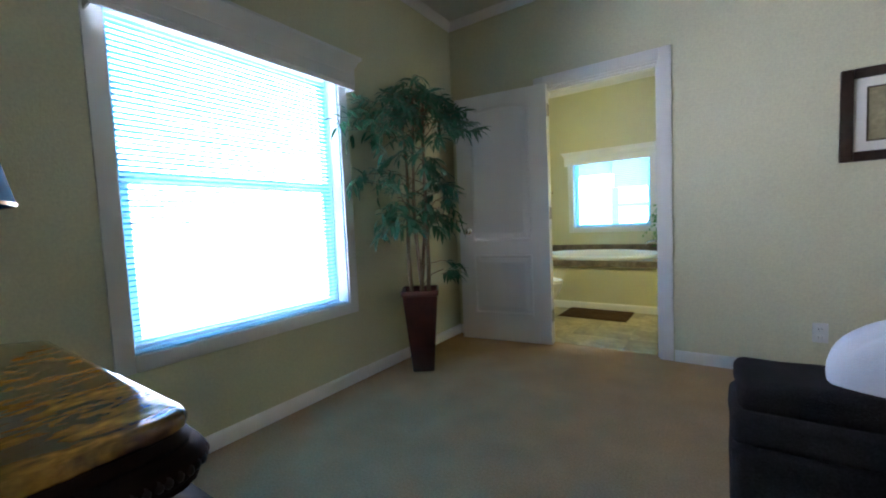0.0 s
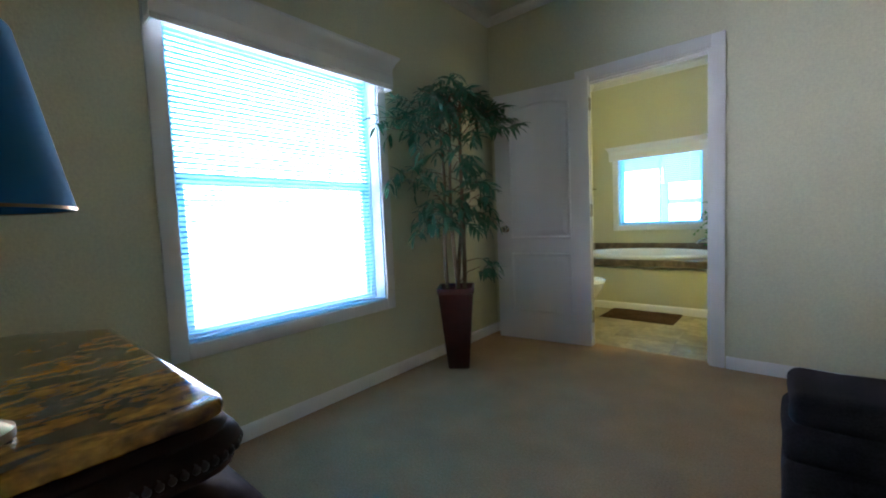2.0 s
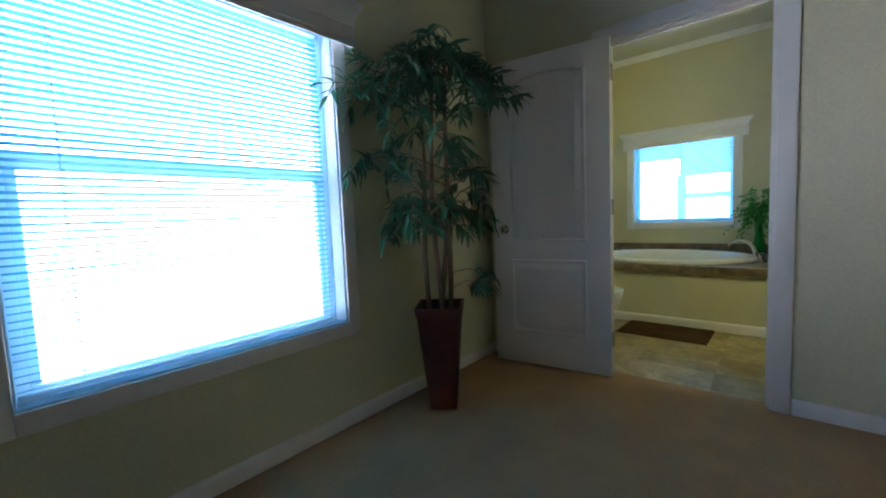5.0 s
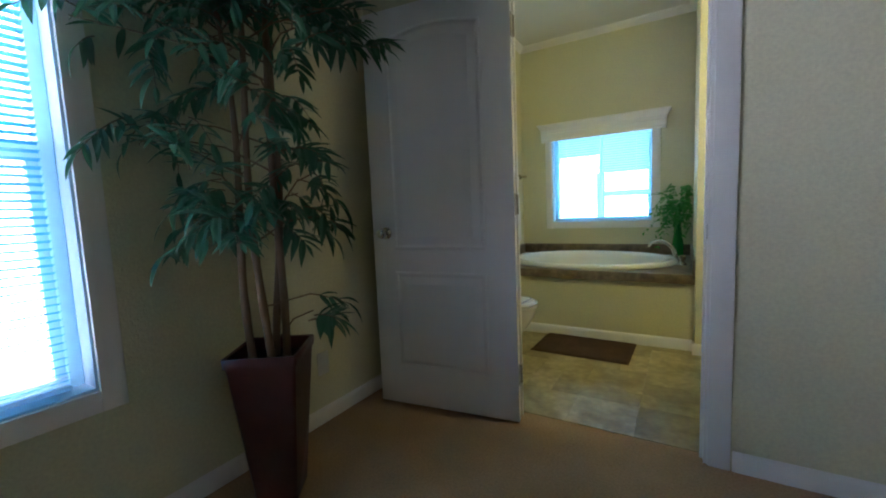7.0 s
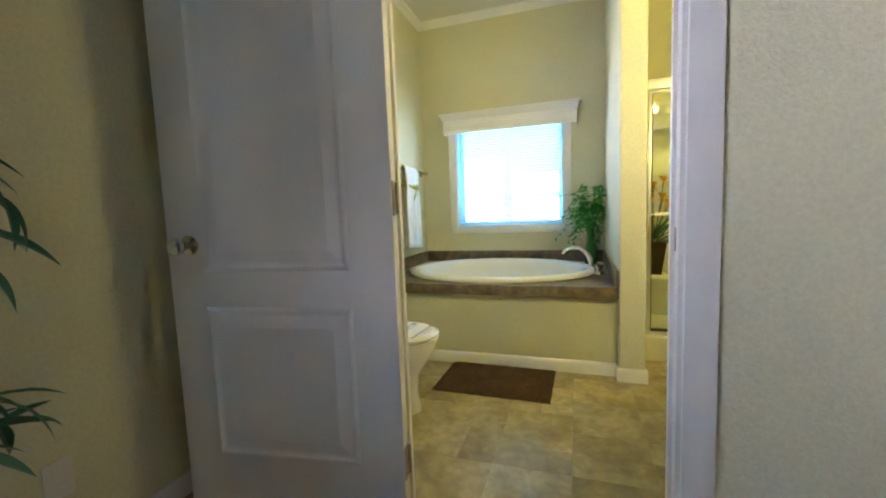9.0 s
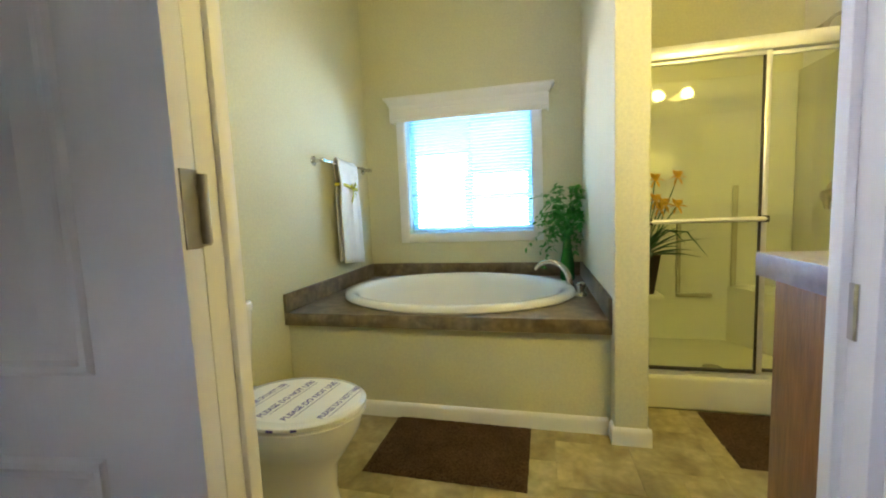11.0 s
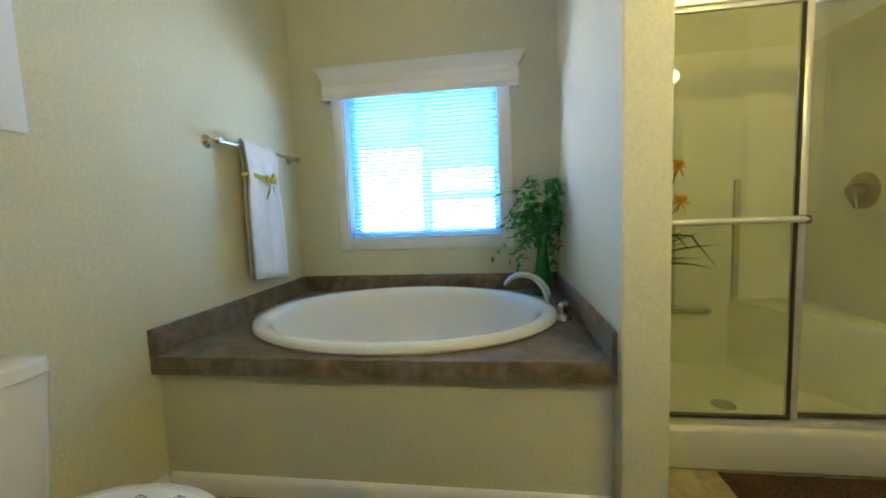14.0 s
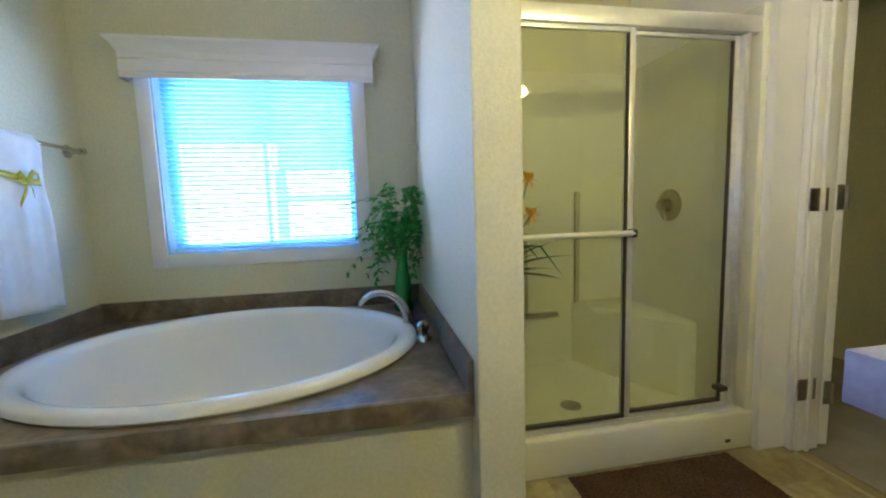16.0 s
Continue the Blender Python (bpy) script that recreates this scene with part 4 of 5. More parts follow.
def toilet():
    cy = 4.095
    t = thing("toilet", -1.372, cy, 0, "white ceramic toilet with a closed lid", "toilet", turn=Matrix.Identity(4))
    part("bowl", loft(bmesh.new(), [(0.0, -1.322, cy, 0.225, 0.105), (0.02, -1.322, cy, 0.225, 0.106), (0.10, -1.312, cy, 0.20, 0.095), (0.20, -1.292, cy, 0.19, 0.10), (0.27, -1.267, cy, 0.215, 0.135),
         (0.33, -1.257, cy, 0.240, 0.168), (0.375, -1.252, cy, 0.245, 0.178), (0.388, -1.252, cy, 0.243, 0.176)], 48, power=2.15), M_CERAMIC, t)
    part("shelf", boxed(-1.56, -1.382, cy - 0.16, cy + 0.16, 0.30, 0.388, bev=0.02, seg=3), M_CERAMIC, t)
    part("tank", loft(bmesh.new(), [(0.37, -1.628, cy - 0.018, 0.080, 0.19), (0.385, -1.628, cy - 0.018, 0.086, 0.20), (0.69, -1.632, cy - 0.018, 0.092, 0.234), (0.695, -1.632, cy - 0.018, 0.092, 0.234)], 56, power=7), M_CERAMIC, t)
    part("tank_lid", loft(bmesh.new(), [(0.695, -1.630, cy - 0.018, 0.090, 0.234), (0.700, -1.626, cy - 0.018, 0.098, 0.234), (0.722, -1.626, cy - 0.018, 0.098, 0.234), (0.732, -1.626, cy - 0.018, 0.094, 0.230), (0.735, -1.626, cy - 0.018, 0.084, 0.22)], 56, power=6), M_CERAMIC, t)
    part("flush_lever", tube(bmesh.new(), [(-1.54, cy - 0.16, 0.64), (-1.527, cy - 0.16, 0.64), (-1.522, cy - 0.14, 0.638), (-1.522, cy - 0.09, 0.632)], [0.012, 0.011, 0.008, 0.006], 10), M_ACRYLIC, t, "white flush lever")
    part("seat", loft(bmesh.new(), [(0.389, -1.237, cy, 0.235, 0.180), (0.392, -1.235, cy, 0.240, 0.185), (0.400, -1.235, cy, 0.240, 0.185), (0.403, -1.235, cy, 0.234, 0.179)], 56, power=2.1), M_CERAMIC, t)
    part("lid", loft(bmesh.new(), [(0.4095, -1.235, cy, 0.233, 0.178), (0.412, -1.233, cy, 0.240, 0.186), (0.423, -1.233, cy, 0.240, 0.186), (0.428, -1.233, cy, 0.234, 0.180), (0.430, -1.233, cy, 0.21, 0.155)], 56, power=2.1), M_CERAMIC, t)
    for y in (cy - 0.075, cy + 0.075):
        part("seat_hinge", tube(bmesh.new(), [(-1.44, y - 0.02, 0.415), (-1.44, y + 0.02, 0.415)], 0.011, 12), M_CERAMIC, t)
    t.scale = (1, 1, 0.968)
    # a printed paper sheet laid over the lid
    s = thing("paper_sheet", -1.212, cy, 0.4175, "white printed paper notice laid over the toilet lid", "notice")
    part("sheet", loft(bmesh.new(), [(0.4170, -1.222, cy, 0.212, 0.158), (0.4178, -1.222, cy, 0.212, 0.158)], 56, power=2.1), M_PAPER, s, smooth=False)
    for i, x in enumerate((-1.357, -1.267, -1.177, -1.07)):
        half = 0.155 * math.sqrt(max(0.05, 1 - ((x + 1.20) / 0.215) ** 2)) * 0.92
        cu = bpy.data.curves.new("lettering", "FONT")
        cu.body = "PLEASE DO NOT USE!"
        cu.align_x, cu.align_y = "CENTER", "CENTER"
        cu.size = 0.033 if half > 0.12 else 0.030
        cu.offset = 0.0008
        tmp = new("lettering_source", cu)
        dg = bpy.context.evaluated_depsgraph_get()
        me = bpy.data.meshes.new_from_object(tmp.evaluated_get(dg))
        bpy.data.objects.remove(tmp)
        me.materials.clear()
        me.materials.append(M_INK)
        wide = max(v.co.x for v in me.vertices) - min(v.co.x for v in me.vertices)
        k = 2 * half / wide
        ob = new("lettering", me)
        ob.parent = s
        ob.matrix_basis = world_of(s).inverted() @ pose(x, cy, 0.4184, 0, 0, 84) @ Matrix.Diagonal((k, 1, 1, 1))
        tagged(ob, "purple printed words")
        bar = boxed(-half * 0.86, half * 0.94, -0.0022, 0.0022, 0.0, 0.0005)
        bmesh.ops.transform(bar, matrix=pose(x + 0.023, cy, 0.4181, 0, 0, 84), verts=bar.verts)
        part("fine_print", bar, M_FAINT, s, "thin line of tiny grey print", smooth=False)
    # the ends of the printed lines, folded over the lid's edge
    for a in (-104, -84, -66):
        q = radians(a)
        mark = boxed(-0.011, 0.011, -0.0012, 0.0012, -0.004, 0.004)
        bmesh.ops.transform(mark, matrix=pose(-1.233 + 0.2415 * math.cos(q), cy + 0.1875 * math.sin(q), 0.4045, 0, 0, a + 90), verts=mark.verts)
        part("print_mark", mark, M_INK, s, "purple printed mark", smooth=False)


toilet()


def rug(x0, x1, y0, y1, turn, label):
    cx, cy = (x0 + x1) / 2, (y0 + y1) / 2
    t = thing("bath_mat", cx, cy, 0, label, "rug", "bath mats", turn=Matrix.Rotation(radians(turn), 4, "Z"))
    M = Matrix.Translation((cx, cy, 0)) @ Matrix.Rotation(radians(turn), 4, "Z")
    w, h = (x1 - x0) / 2, (y1 - y0) / 2
    rng = random.Random(int(x0 * 100))
    bm = bmesh.new()
    n, m = 34, 24
    grid = []
    for i in range(n + 1):
        row = []
        for j in range(m + 1):
            u, v = (i / n * 2 - 1), (j / m * 2 - 1)
            e = min(1 - abs(u), 1 - abs(v)) * 14
            z = 0.002 + 0.011 * min(1, e) ** 0.5 + rng.uniform(-0.0012, 0.0012)
            row.append(bm.verts.new((u * w + rng.uniform(-.0015, .0015), v * h + rng.uniform(-.0015, .0015), max(0.001, z))))
        grid.append(row)
    for i in range(n):
        for j in range(m):
            bm.faces.new((grid[i][j], grid[i + 1][j], grid[i + 1][j + 1], grid[i][j + 1]))
    bmesh.ops.transform(bm, matrix=M, verts=bm.verts)
    part("pile_surface", bm, M_RUG, t)
    return t


rug(-1.125, -0.465, 4.325, 4.765, -1.0, "dark brown pile bath mat in front of the bathtub")
rug(0.335, 1.055, 4.60, 5.045, 0.0, "dark brown pile bath mat in front of the shower")


def shower():
    t = thing("shower_stall", 0.66, 5.4, 0, "cream fibreglass shower stall with a moulded corner seat", "shower")
    x0, x1, y0, y1 = 0.031, 1.19, 5.05, YN - 0.001
    i = 0.035
    part("pan", boxed(x0, x1, y0 + 0.11, y1, 0.0, 0.10), M_FIBRE, t)
    part("threshold", boxed(x0, x1, y0, y0 + 0.11, 0.0, 0.168, bev=0.014, seg=3), M_FIBRE, t, "white raised threshold")
    part("side_panel", boxed(x0, x0 + i, y0 + 0.11, y1, 0.10, 1.81, bev=0.004), M_FIBRE, t)
    part("side_panel", boxed(x1 - i, x1, y0 + 0.11, y1, 0.10, 1.81, bev=0.004), M_FIBRE, t)
    part("back_panel", boxed(x0 + i, x1 - i, y1 - i, y1, 0.10, 1.81, bev=0.004), M_FIBRE, t)
    for a, b in ((x0 - 0.0005, x0 + i), (x1 - i, x1 + 0.001)):
        part("front_flange", boxed(a, b, y0 + 0.012, y0 + 0.11, 0.168, 1.81, bev=0.006), M_FIBRE, t)
    # moulded seat across the far corner
    bm = bmesh.new()
    A, B, C = Vector((x1 - i, 5.33, 0)), Vector((0.80, y1 - i, 0)), Vector((x1 - i, y1 - i, 0))
    front = [A, A + (B - A) * 0.08 + Vector((-0.05, -0.02, 0)), A + (B - A) * 0.5 + Vector((-0.035, -0.04, 0)), B + Vector((0.02, -0.03, 0)), B]
    rings = []
    for z, s in ((0.10, 1.0), (0.445, 1.0), (0.467, 0.985), (0.474, 0.95)):
        rings.append([bm.verts.new(C + (p - C) * s + Vector((0, 0, z))) for p in front + [C]])
    for a, b in zip(rings, rings[1:]):
        for k in range(6):
            bm.faces.new((a[k], a[(k + 1) % 6], b[(k + 1) % 6], b[k]))
    bm.faces.new(rings[-1])
    part("corner_seat", bm, M_FIBRE, t)
    # recessed soap ledge and upright rib on the back panel, shade put into their tone
    yb = y1 - i
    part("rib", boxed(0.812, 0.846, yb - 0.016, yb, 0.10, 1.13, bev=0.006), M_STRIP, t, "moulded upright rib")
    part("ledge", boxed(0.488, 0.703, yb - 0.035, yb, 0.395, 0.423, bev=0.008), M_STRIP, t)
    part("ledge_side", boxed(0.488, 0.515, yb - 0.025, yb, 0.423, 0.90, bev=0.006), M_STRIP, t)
    part("corner_shelf", boxed(x0 + i, 0.285, 5.41, yb, 0.475, 0.505, bev=0.008), M_FIBRE, t)
    part("drain", loft(bmesh.new(), [(0.10, 0.53, 5.39, 0.05, 0.05), (0.104, 0.53, 5.39, 0.047, 0.047)], 24), M_CHROME, t, "round metal drain")
    v = part("valve_plate", tube(bmesh.new(), [(x1 - i - d, 5.535, 1.04) for d in (0.0, 0.004, 0.009, 0.012)], [0.082, 0.082, 0.074, 0.03], 32), M_BRONZE, t, "round dark nickel valve plate")
    part("valve_knob", tube(bmesh.new(), [(x1 - i - d, 5.535, 1.04) for d in (0.010, 0.03, 0.058, 0.064)], [0.034, 0.030, 0.028, 0.018], 20), M_HINGE, v, "satin nickel knob")
    part("valve_lever", tube(bmesh.new(), [(x1 - i - 0.05, 5.535, 1.048), (x1 - i - 0.064, 5.508, 1.035), (x1 - i - 0.070, 5.485, 0.985), (x1 - i - 0.070, 5.480, 0.965)], [0.016, 0.014, 0.011, 0.008], 12), M_HINGE, v, "satin nickel lever")
    h = part("shower_arm", tube(bmesh.new(), [(1.1905, 5.535, 1.98), (1.156, 5.535, 1.99), (1.106, 5.525, 1.97), (1.071, 5.515, 1.935)], 0.009, 10), M_CHROME, t, "chrome shower arm")
    part("shower_head", tube(bmesh.new(), [(1.076, 5.517, 1.94), (1.061, 5.513, 1.92), (1.036, 5.507, 1.89), (1.031, 5.505, 1.884)], [0.012, 0.018, 0.034, 0.032], 18), M_CHROME, h)
    part("weep_cover", boxed(1.052, 1.076, y0 - 0.002, y0 + 0.002, 0.042, 0.056), M_DARKSEAL, t, "small dark weep hole cover")
    # sliding door: track, jambs, two framed panes
    d = thing("sliding_door", 0.66, 5.10, 0.15, "aluminium framed sliding glass shower door with a towel bar", "shower door")
    za, zb = 0.168, 1.765
    xl, xr = x0 + 0.036, x1 - 0.070
    part("head_rail", boxed(x0 + 0.002, x1 - 0.002, 5.072, 5.128, 1.702, zb, bev=0.004), M_ALU, d, "satin aluminium head rail")
    part("sill_track", boxed(xl, xr, 5.075, 5.125, za, za + 0.026, bev=0.004), M_ALU, d)
    part("side_jamb", boxed(xl, xl + 0.022, 5.078, 5.122, za + 0.026, 1.702, bev=0.003), M_ALU, d)
    part("side_jamb", boxed(xr - 0.022, xr, 5.078, 5.122, za + 0.026, 1.702, bev=0.003), M_ALU, d)
    for y, a, b in ((5.087, xl + 0.024, 0.622), (5.112, 0.600, xr - 0.024)):
        p = part("glass_panel", boxed(a + 0.012, b - 0.012, y - 0.003, y + 0.003, 0.212, 1.682), M_SHGLASS, d, "clear glass", smooth=False)
        p.visible_shadow = False
        for q in ((a, a + 0.020, 0.196, 1.70), (b - 0.024, b, 0.196, 1.70)):
            part("stile", boxed(q[0], q[1], y - 0.010, y + 0.010, q[2], q[3], bev=0.003), M_ALU, p)
        for z0, z1 in ((0.196, 0.212), (1.682, 1.70)):
            part("rail", boxed(a + 0.020, b - 0.024, y - 0.010, y + 0.010, z0, z1, bev=0.003), M_ALU if z0 > 1 else M_DARKSEAL, p)
        part("gasket", boxed(a + 0.0202, a + 0.0252, y - 0.008, y + 0.008, 0.213, 1.681), M_DARKSEAL, p, "dark rubber gasket")
        part("gasket", boxed(b - 0.031, b - 0.0242, y - 0.008, y + 0.008, 0.213, 1.681), M_DARKSEAL, p, "dark rubber gasket")
    part("towel_rail", tube(bmesh.new(), [(xl + 0.04, 5.045, 0.946), (0.603, 5.045, 0.946)], 0.0115, 12), M_ALU, d)
    for x in (xl + 0.05, 0.604):
        part("rail_bracket", boxed(x - 0.008, x + 0.008, 5.034, 5.0765, 0.930, 0.960, bev=0.003), M_DARKSEAL, d, "dark end bracket")
    part("bumper", boxed(xr - 0.095, xr - 0.055, 5.060, 5.103, 0.262, 0.280, bev=0.003), M_DARKSEAL, d, "black rubber bumper")


shower()


def shower_flowers():
    rng = random.Random(8)
    x, y, z = 0.185, 5.50, 0.5055
    t = thing("flower_pot", x, y, z, "yellow-orange daffodils with long leaves in a black square pot", "flower pot")
    bm = bmesh.new()
    rings = [[bm.verts.new((x + sx * h, y + sy * h, z + zz)) for sx, sy in ((1, 1), (-1, 1), (-1, -1), (1, -1))] for zz, h in ((0, 0.055), (0.21, 0.080), (0.235, 0.083), (0.235, 0.075), (0.18, 0.07))]
    for a, c in zip(rings, rings[1:]):
        for k in range(4):
            bm.faces.new((a[k], a[(k + 1) % 4], c[(k + 1) % 4], c[k]))
    bm.faces.new(rings[0][::-1])
    bm.faces.new(rings[-1])
    part("pot", bm, M_DARKVASE, t, smooth=False)
    petal = leaf_mesh("petal", M_ORANGE, 0.055, 0.036, 0.1, 0.15, 4)
    for k in range(11):
        a = radians(k * 137.5)
        rad = 0.05 + 0.11 * ((k * 0.37) % 1)
        top = Vector((x + 0.035 + rad * 1.1 * math.cos(a), y - 0.01 + 0.7 * rad * math.sin(a), z + 0.50 + 0.20 * ((k * 0.61) % 1)))
        part("stem", tube(bmesh.new(), [(x, y, z + 0.18), (x + 0.4 * (top.x - x), y + 0.4 * (top.y - y), z + 0.34), top], [0.004, 0.0035, 0.003], 6), M_LEAF, t)
        f = part("flower", tube(bmesh.new(), [top + Vector((0, 0, -0.005)), top + Vector((0.002, -0.010, 0.012)), top + Vector((0.004, -0.022, 0.024))], [0.007, 0.014, 0.017], 12, cap=False), M_ORANGE, t)
        for q in range(6):
            b2 = q * math.pi / 3
            piece("petal", petal, f, aim(top, (math.cos(b2), -0.25, math.sin(b2)), 0.3))
    lf = leaf_mesh("blade", M_LEAF, 0.36, 0.036, 0.3, 0.55, 8)
    for k in range(26):
        a = radians(k * 137.5 + 20)
        piece("blade", lf, t, aim((x, y, z + 0.19), (math.cos(a) * 0.75 + 0.10, math.sin(a) * 0.45 - 0.12, rng.uniform(0.3, 1.5)), rng.uniform(-0.5, 0.5)) @ Matrix.Scale(rng.uniform(0.6, 1.0), 4))
    for end in ((0.52, 5.45, 0.72), (0.40, 5.44, 0.80)):
        part("long_blade", tube(bmesh.new(), [(x, y, z + 0.19), (x + 0.12, y - 0.02, z + 0.37), ((x + end[0]) / 2 + 0.06, y - 0.04, z + 0.36), end], [0.006, 0.006, 0.005, 0.001], 6), M_LEAF, t)


shower_flowers()


def vanity():
    t = thing("vanity_cabinet", 0.72, 3.77, 0, "cherry wood vanity cabinet", "cabinet")
    part("body", boxed(0.105, XE - 0.001, YD1 + 0.016, 3.965, 0.09, 0.862, bev=0.002), M_CABINET, t)
    part("toe_kick", boxed(0.125, XE - 0.001, YD1 + 0.016, 3.90, 0.0, 0.09), M_MAHOG, t)
    for k in range(3):
        a, b = 0.125 + k * 0.41, 0.525 + k * 0.41
        p = part("cabinet_door", boxed(a, b, 3.965, 3.984, 0.11, 0.70, bev=0.003), M_CABINET, t)
        part("raised_panel", boxed(a + 0.06, b - 0.06, 3.984, 3.990, 0.17, 0.64, bev=0.004), M_CABINET, p)
        part("knob", tube(bmesh.new(), [(b - 0.03, 3.984 + d, 0.62) for d in (0, 0.01, 0.02, 0.026)], [0.006, 0.006, 0.014, 0.01], 12), M_CHROME, p)
        part("drawer_front", boxed(a, b, 3.965, 3.984, 0.72, 0.845, bev=0.003), M_CABINET, t)
    c = thing("countertop", 0.72, 3.77, 0.862, "grey laminate vanity counter with a moulded edge", "countertop")
    part("slab", boxed(0.078, XE - 0.001, YD1 + 0.001, 3.996, 0.8625, 0.917, bev=0.003), M_COUNTER, c)
    part("backsplash", boxed(0.078, XE - 0.001, YD1 + 0.001, YD1 + 0.019, 0.917, 1.01, bev=0.003), M_COUNTER, c)
    s = thing("sink", 0.75, 3.77, 0.9175, "white oval drop-in sink with a nickel faucet", "sink")
    part("rim", loft(bmesh.new(), [(0.9175, 0.75, 3.77, 0.25, 0.19), (0.930, 0.75, 3.77, 0.245, 0.185), (0.933, 0.75, 3.77, 0.225, 0.168), (0.925, 0.75, 3.77, 0.20, 0.148), (0.919, 0.75, 3.77, 0.10, 0.08)], 40), M_CERAMIC, s)
    part("faucet", tube(bmesh.new(), [(0.75, 3.60, 0.925), (0.75, 3.60, 1.01), (0.75, 3.63, 1.04), (0.75, 3.70, 1.03)], [0.02, 0.014, 0.013, 0.011], 12), M_CHROME, s)
    m = thing("mirror", 0.72, YD1, 1.02, "large frameless wall mirror above the vanity", "mirror")
    part("mirror_glass", boxed(0.10, 1.30, YD1 + 0.001, YD1 + 0.007, 1.03, 1.74, bev=0.001), M_MIRROR, m)
    l = thing("vanity_light", 0.46, YD1, 1.86, "nickel vanity light bar with warm glass globes", "wall lamp")
    part("back_plate", boxed(0.08, 0.85, YD1 + 0.001, YD1 + 0.026, 1.85, 1.95, bev=0.006), M_CHROME, l)
    for x in (0.16, 0.36, 0.56, 0.77):
        a = part("lamp_holder", tube(bmesh.new(), [(x, YD1 + d, 1.90) for d in (0.026, 0.03, 0.06, 0.065)], [0.034, 0.03, 0.024, 0.022], 16), M_CHROME, l)
        bm = bmesh.new()
        bmesh.ops.create_uvsphere(bm, u_segments=20, v_segments=12, radius=0.046)
        bmesh.ops.translate(bm, verts=bm.verts, vec=(x, YD1 + 0.105, 1.90))
        part("bulb", bm, M_BULB, a, "glowing warm globe bulb")


vanity()


# ---- bedroom things ----
def chest():
    """A chest with a moulded burl top, clipped corners and bowed sides."""
    x0, x1, y0, y1 = -1.36, -0.405, -0.62, 0.552
    t = thing("wooden_chest", (x0 + x1) / 2, (y0 + y1) / 2, 0, "ornate dark wooden chest with a glossy burl top", "chest")

    def corner(x, y, sx, sy, cut):
        """A rounded corner of that radius, of five points, its arc running the way round."""
        arc = [(x - sx * cut * (1 - math.cos(a)), y - sy * cut * (1 - math.sin(a))) for a in [math.pi / 2 * k / 4 for k in range(5)]]
        return arc if sx * sy > 0 else arc[::-1]

    def outline(g):
        a0, a1, b0, b1 = x0 - g, x1 + g, y0 - g, y1 + g
        c = max(0.012, 0.045 + g)
        return (corner(a1, b1, 1, 1, c) + [(a0 + 0.16, b1), (a0, b1 - 0.16)] + corner(a0, b0, -1, -1, c) + corner(a1, b0, 1, -1, c))

    def ring(bm, z, g):
        return [bm.verts.new((x, y, z)) for x, y in outline(g)]

    def stack(levels):
        bm = bmesh.new()
        rings = [ring(bm, z, g) for z, g in levels]
        n = len(rings[0])
        for a, b in zip(rings, rings[1:]):
            for k in range(n):
                bm.faces.new((a[k], a[(k + 1) % n], b[(k + 1) % n], b[k]))
        bm.faces.new(rings[0][::-1])
        bm.faces.new(rings[-1])
        return bm

    part("top", stack([(0.728, -0.010), (0.731, 0.002), (0.738, 0.010), (0.748, 0.011), (0.756, 0.006), (0.7595, -0.004), (0.760, -0.010), (0.760, -0.030)]), M_BURL, t, "glossy burl veneer top")
    part("moulding", stack([(0.632, -0.035), (0.644, -0.012), (0.652, 0.008), (0.658, 0.020), (0.664, 0.016), (0.669, 0.020), (0.679, 0.031), (0.692, 0.034), (0.703, 0.028), (0.709, 0.016),
                            (0.713, 0.012), (0.719, 0.015), (0.725, 0.010), (0.728, -0.004)]), M_MAHOG, t, "layered dark moulding")
    part("body", stack([(0.10, -0.03), (0.16, 0.02), (0.28, 0.075), (0.42, 0.095), (0.52, 0.082), (0.58, 0.045), (0.615, 0.0), (0.632, -0.035)]), M_MAHOG, t, "bowed dark body")
    part("plinth", stack([(0.0, 0.0), (0.05, 0.0), (0.07, -0.01), (0.10, -0.03)]), M_MAHOG, t)
    # carved reeds side by side round the moulding
    bead = bmesh.new()
    bmesh.ops.create_icosphere(bead, subdivisions=2, radius=0.0075)
    for v in bead.verts:
        v.co.z *= 1.45
    me = mesh_of(bead, "bead", M_BEAD)
    line = outline(0.028)
    step, left = 0.0145, 0.0
    for (ax, ay), (bx, by) in zip(line, line[1:] + line[:1]):
        a, b = Vector((ax, ay, 0.687)), Vector((bx, by, 0.687))
        long = (b - a).length
        while left < long:
            q = a.lerp(b, left / long)
            if q.x > x0 + 0.1 or q.y > y1 - 0.1:
                piece("bead", me, t, Matrix.Translation(q) @ Matrix.Rotation(radians(12), 4, "X"))
            left += step
        left -= long


chest()


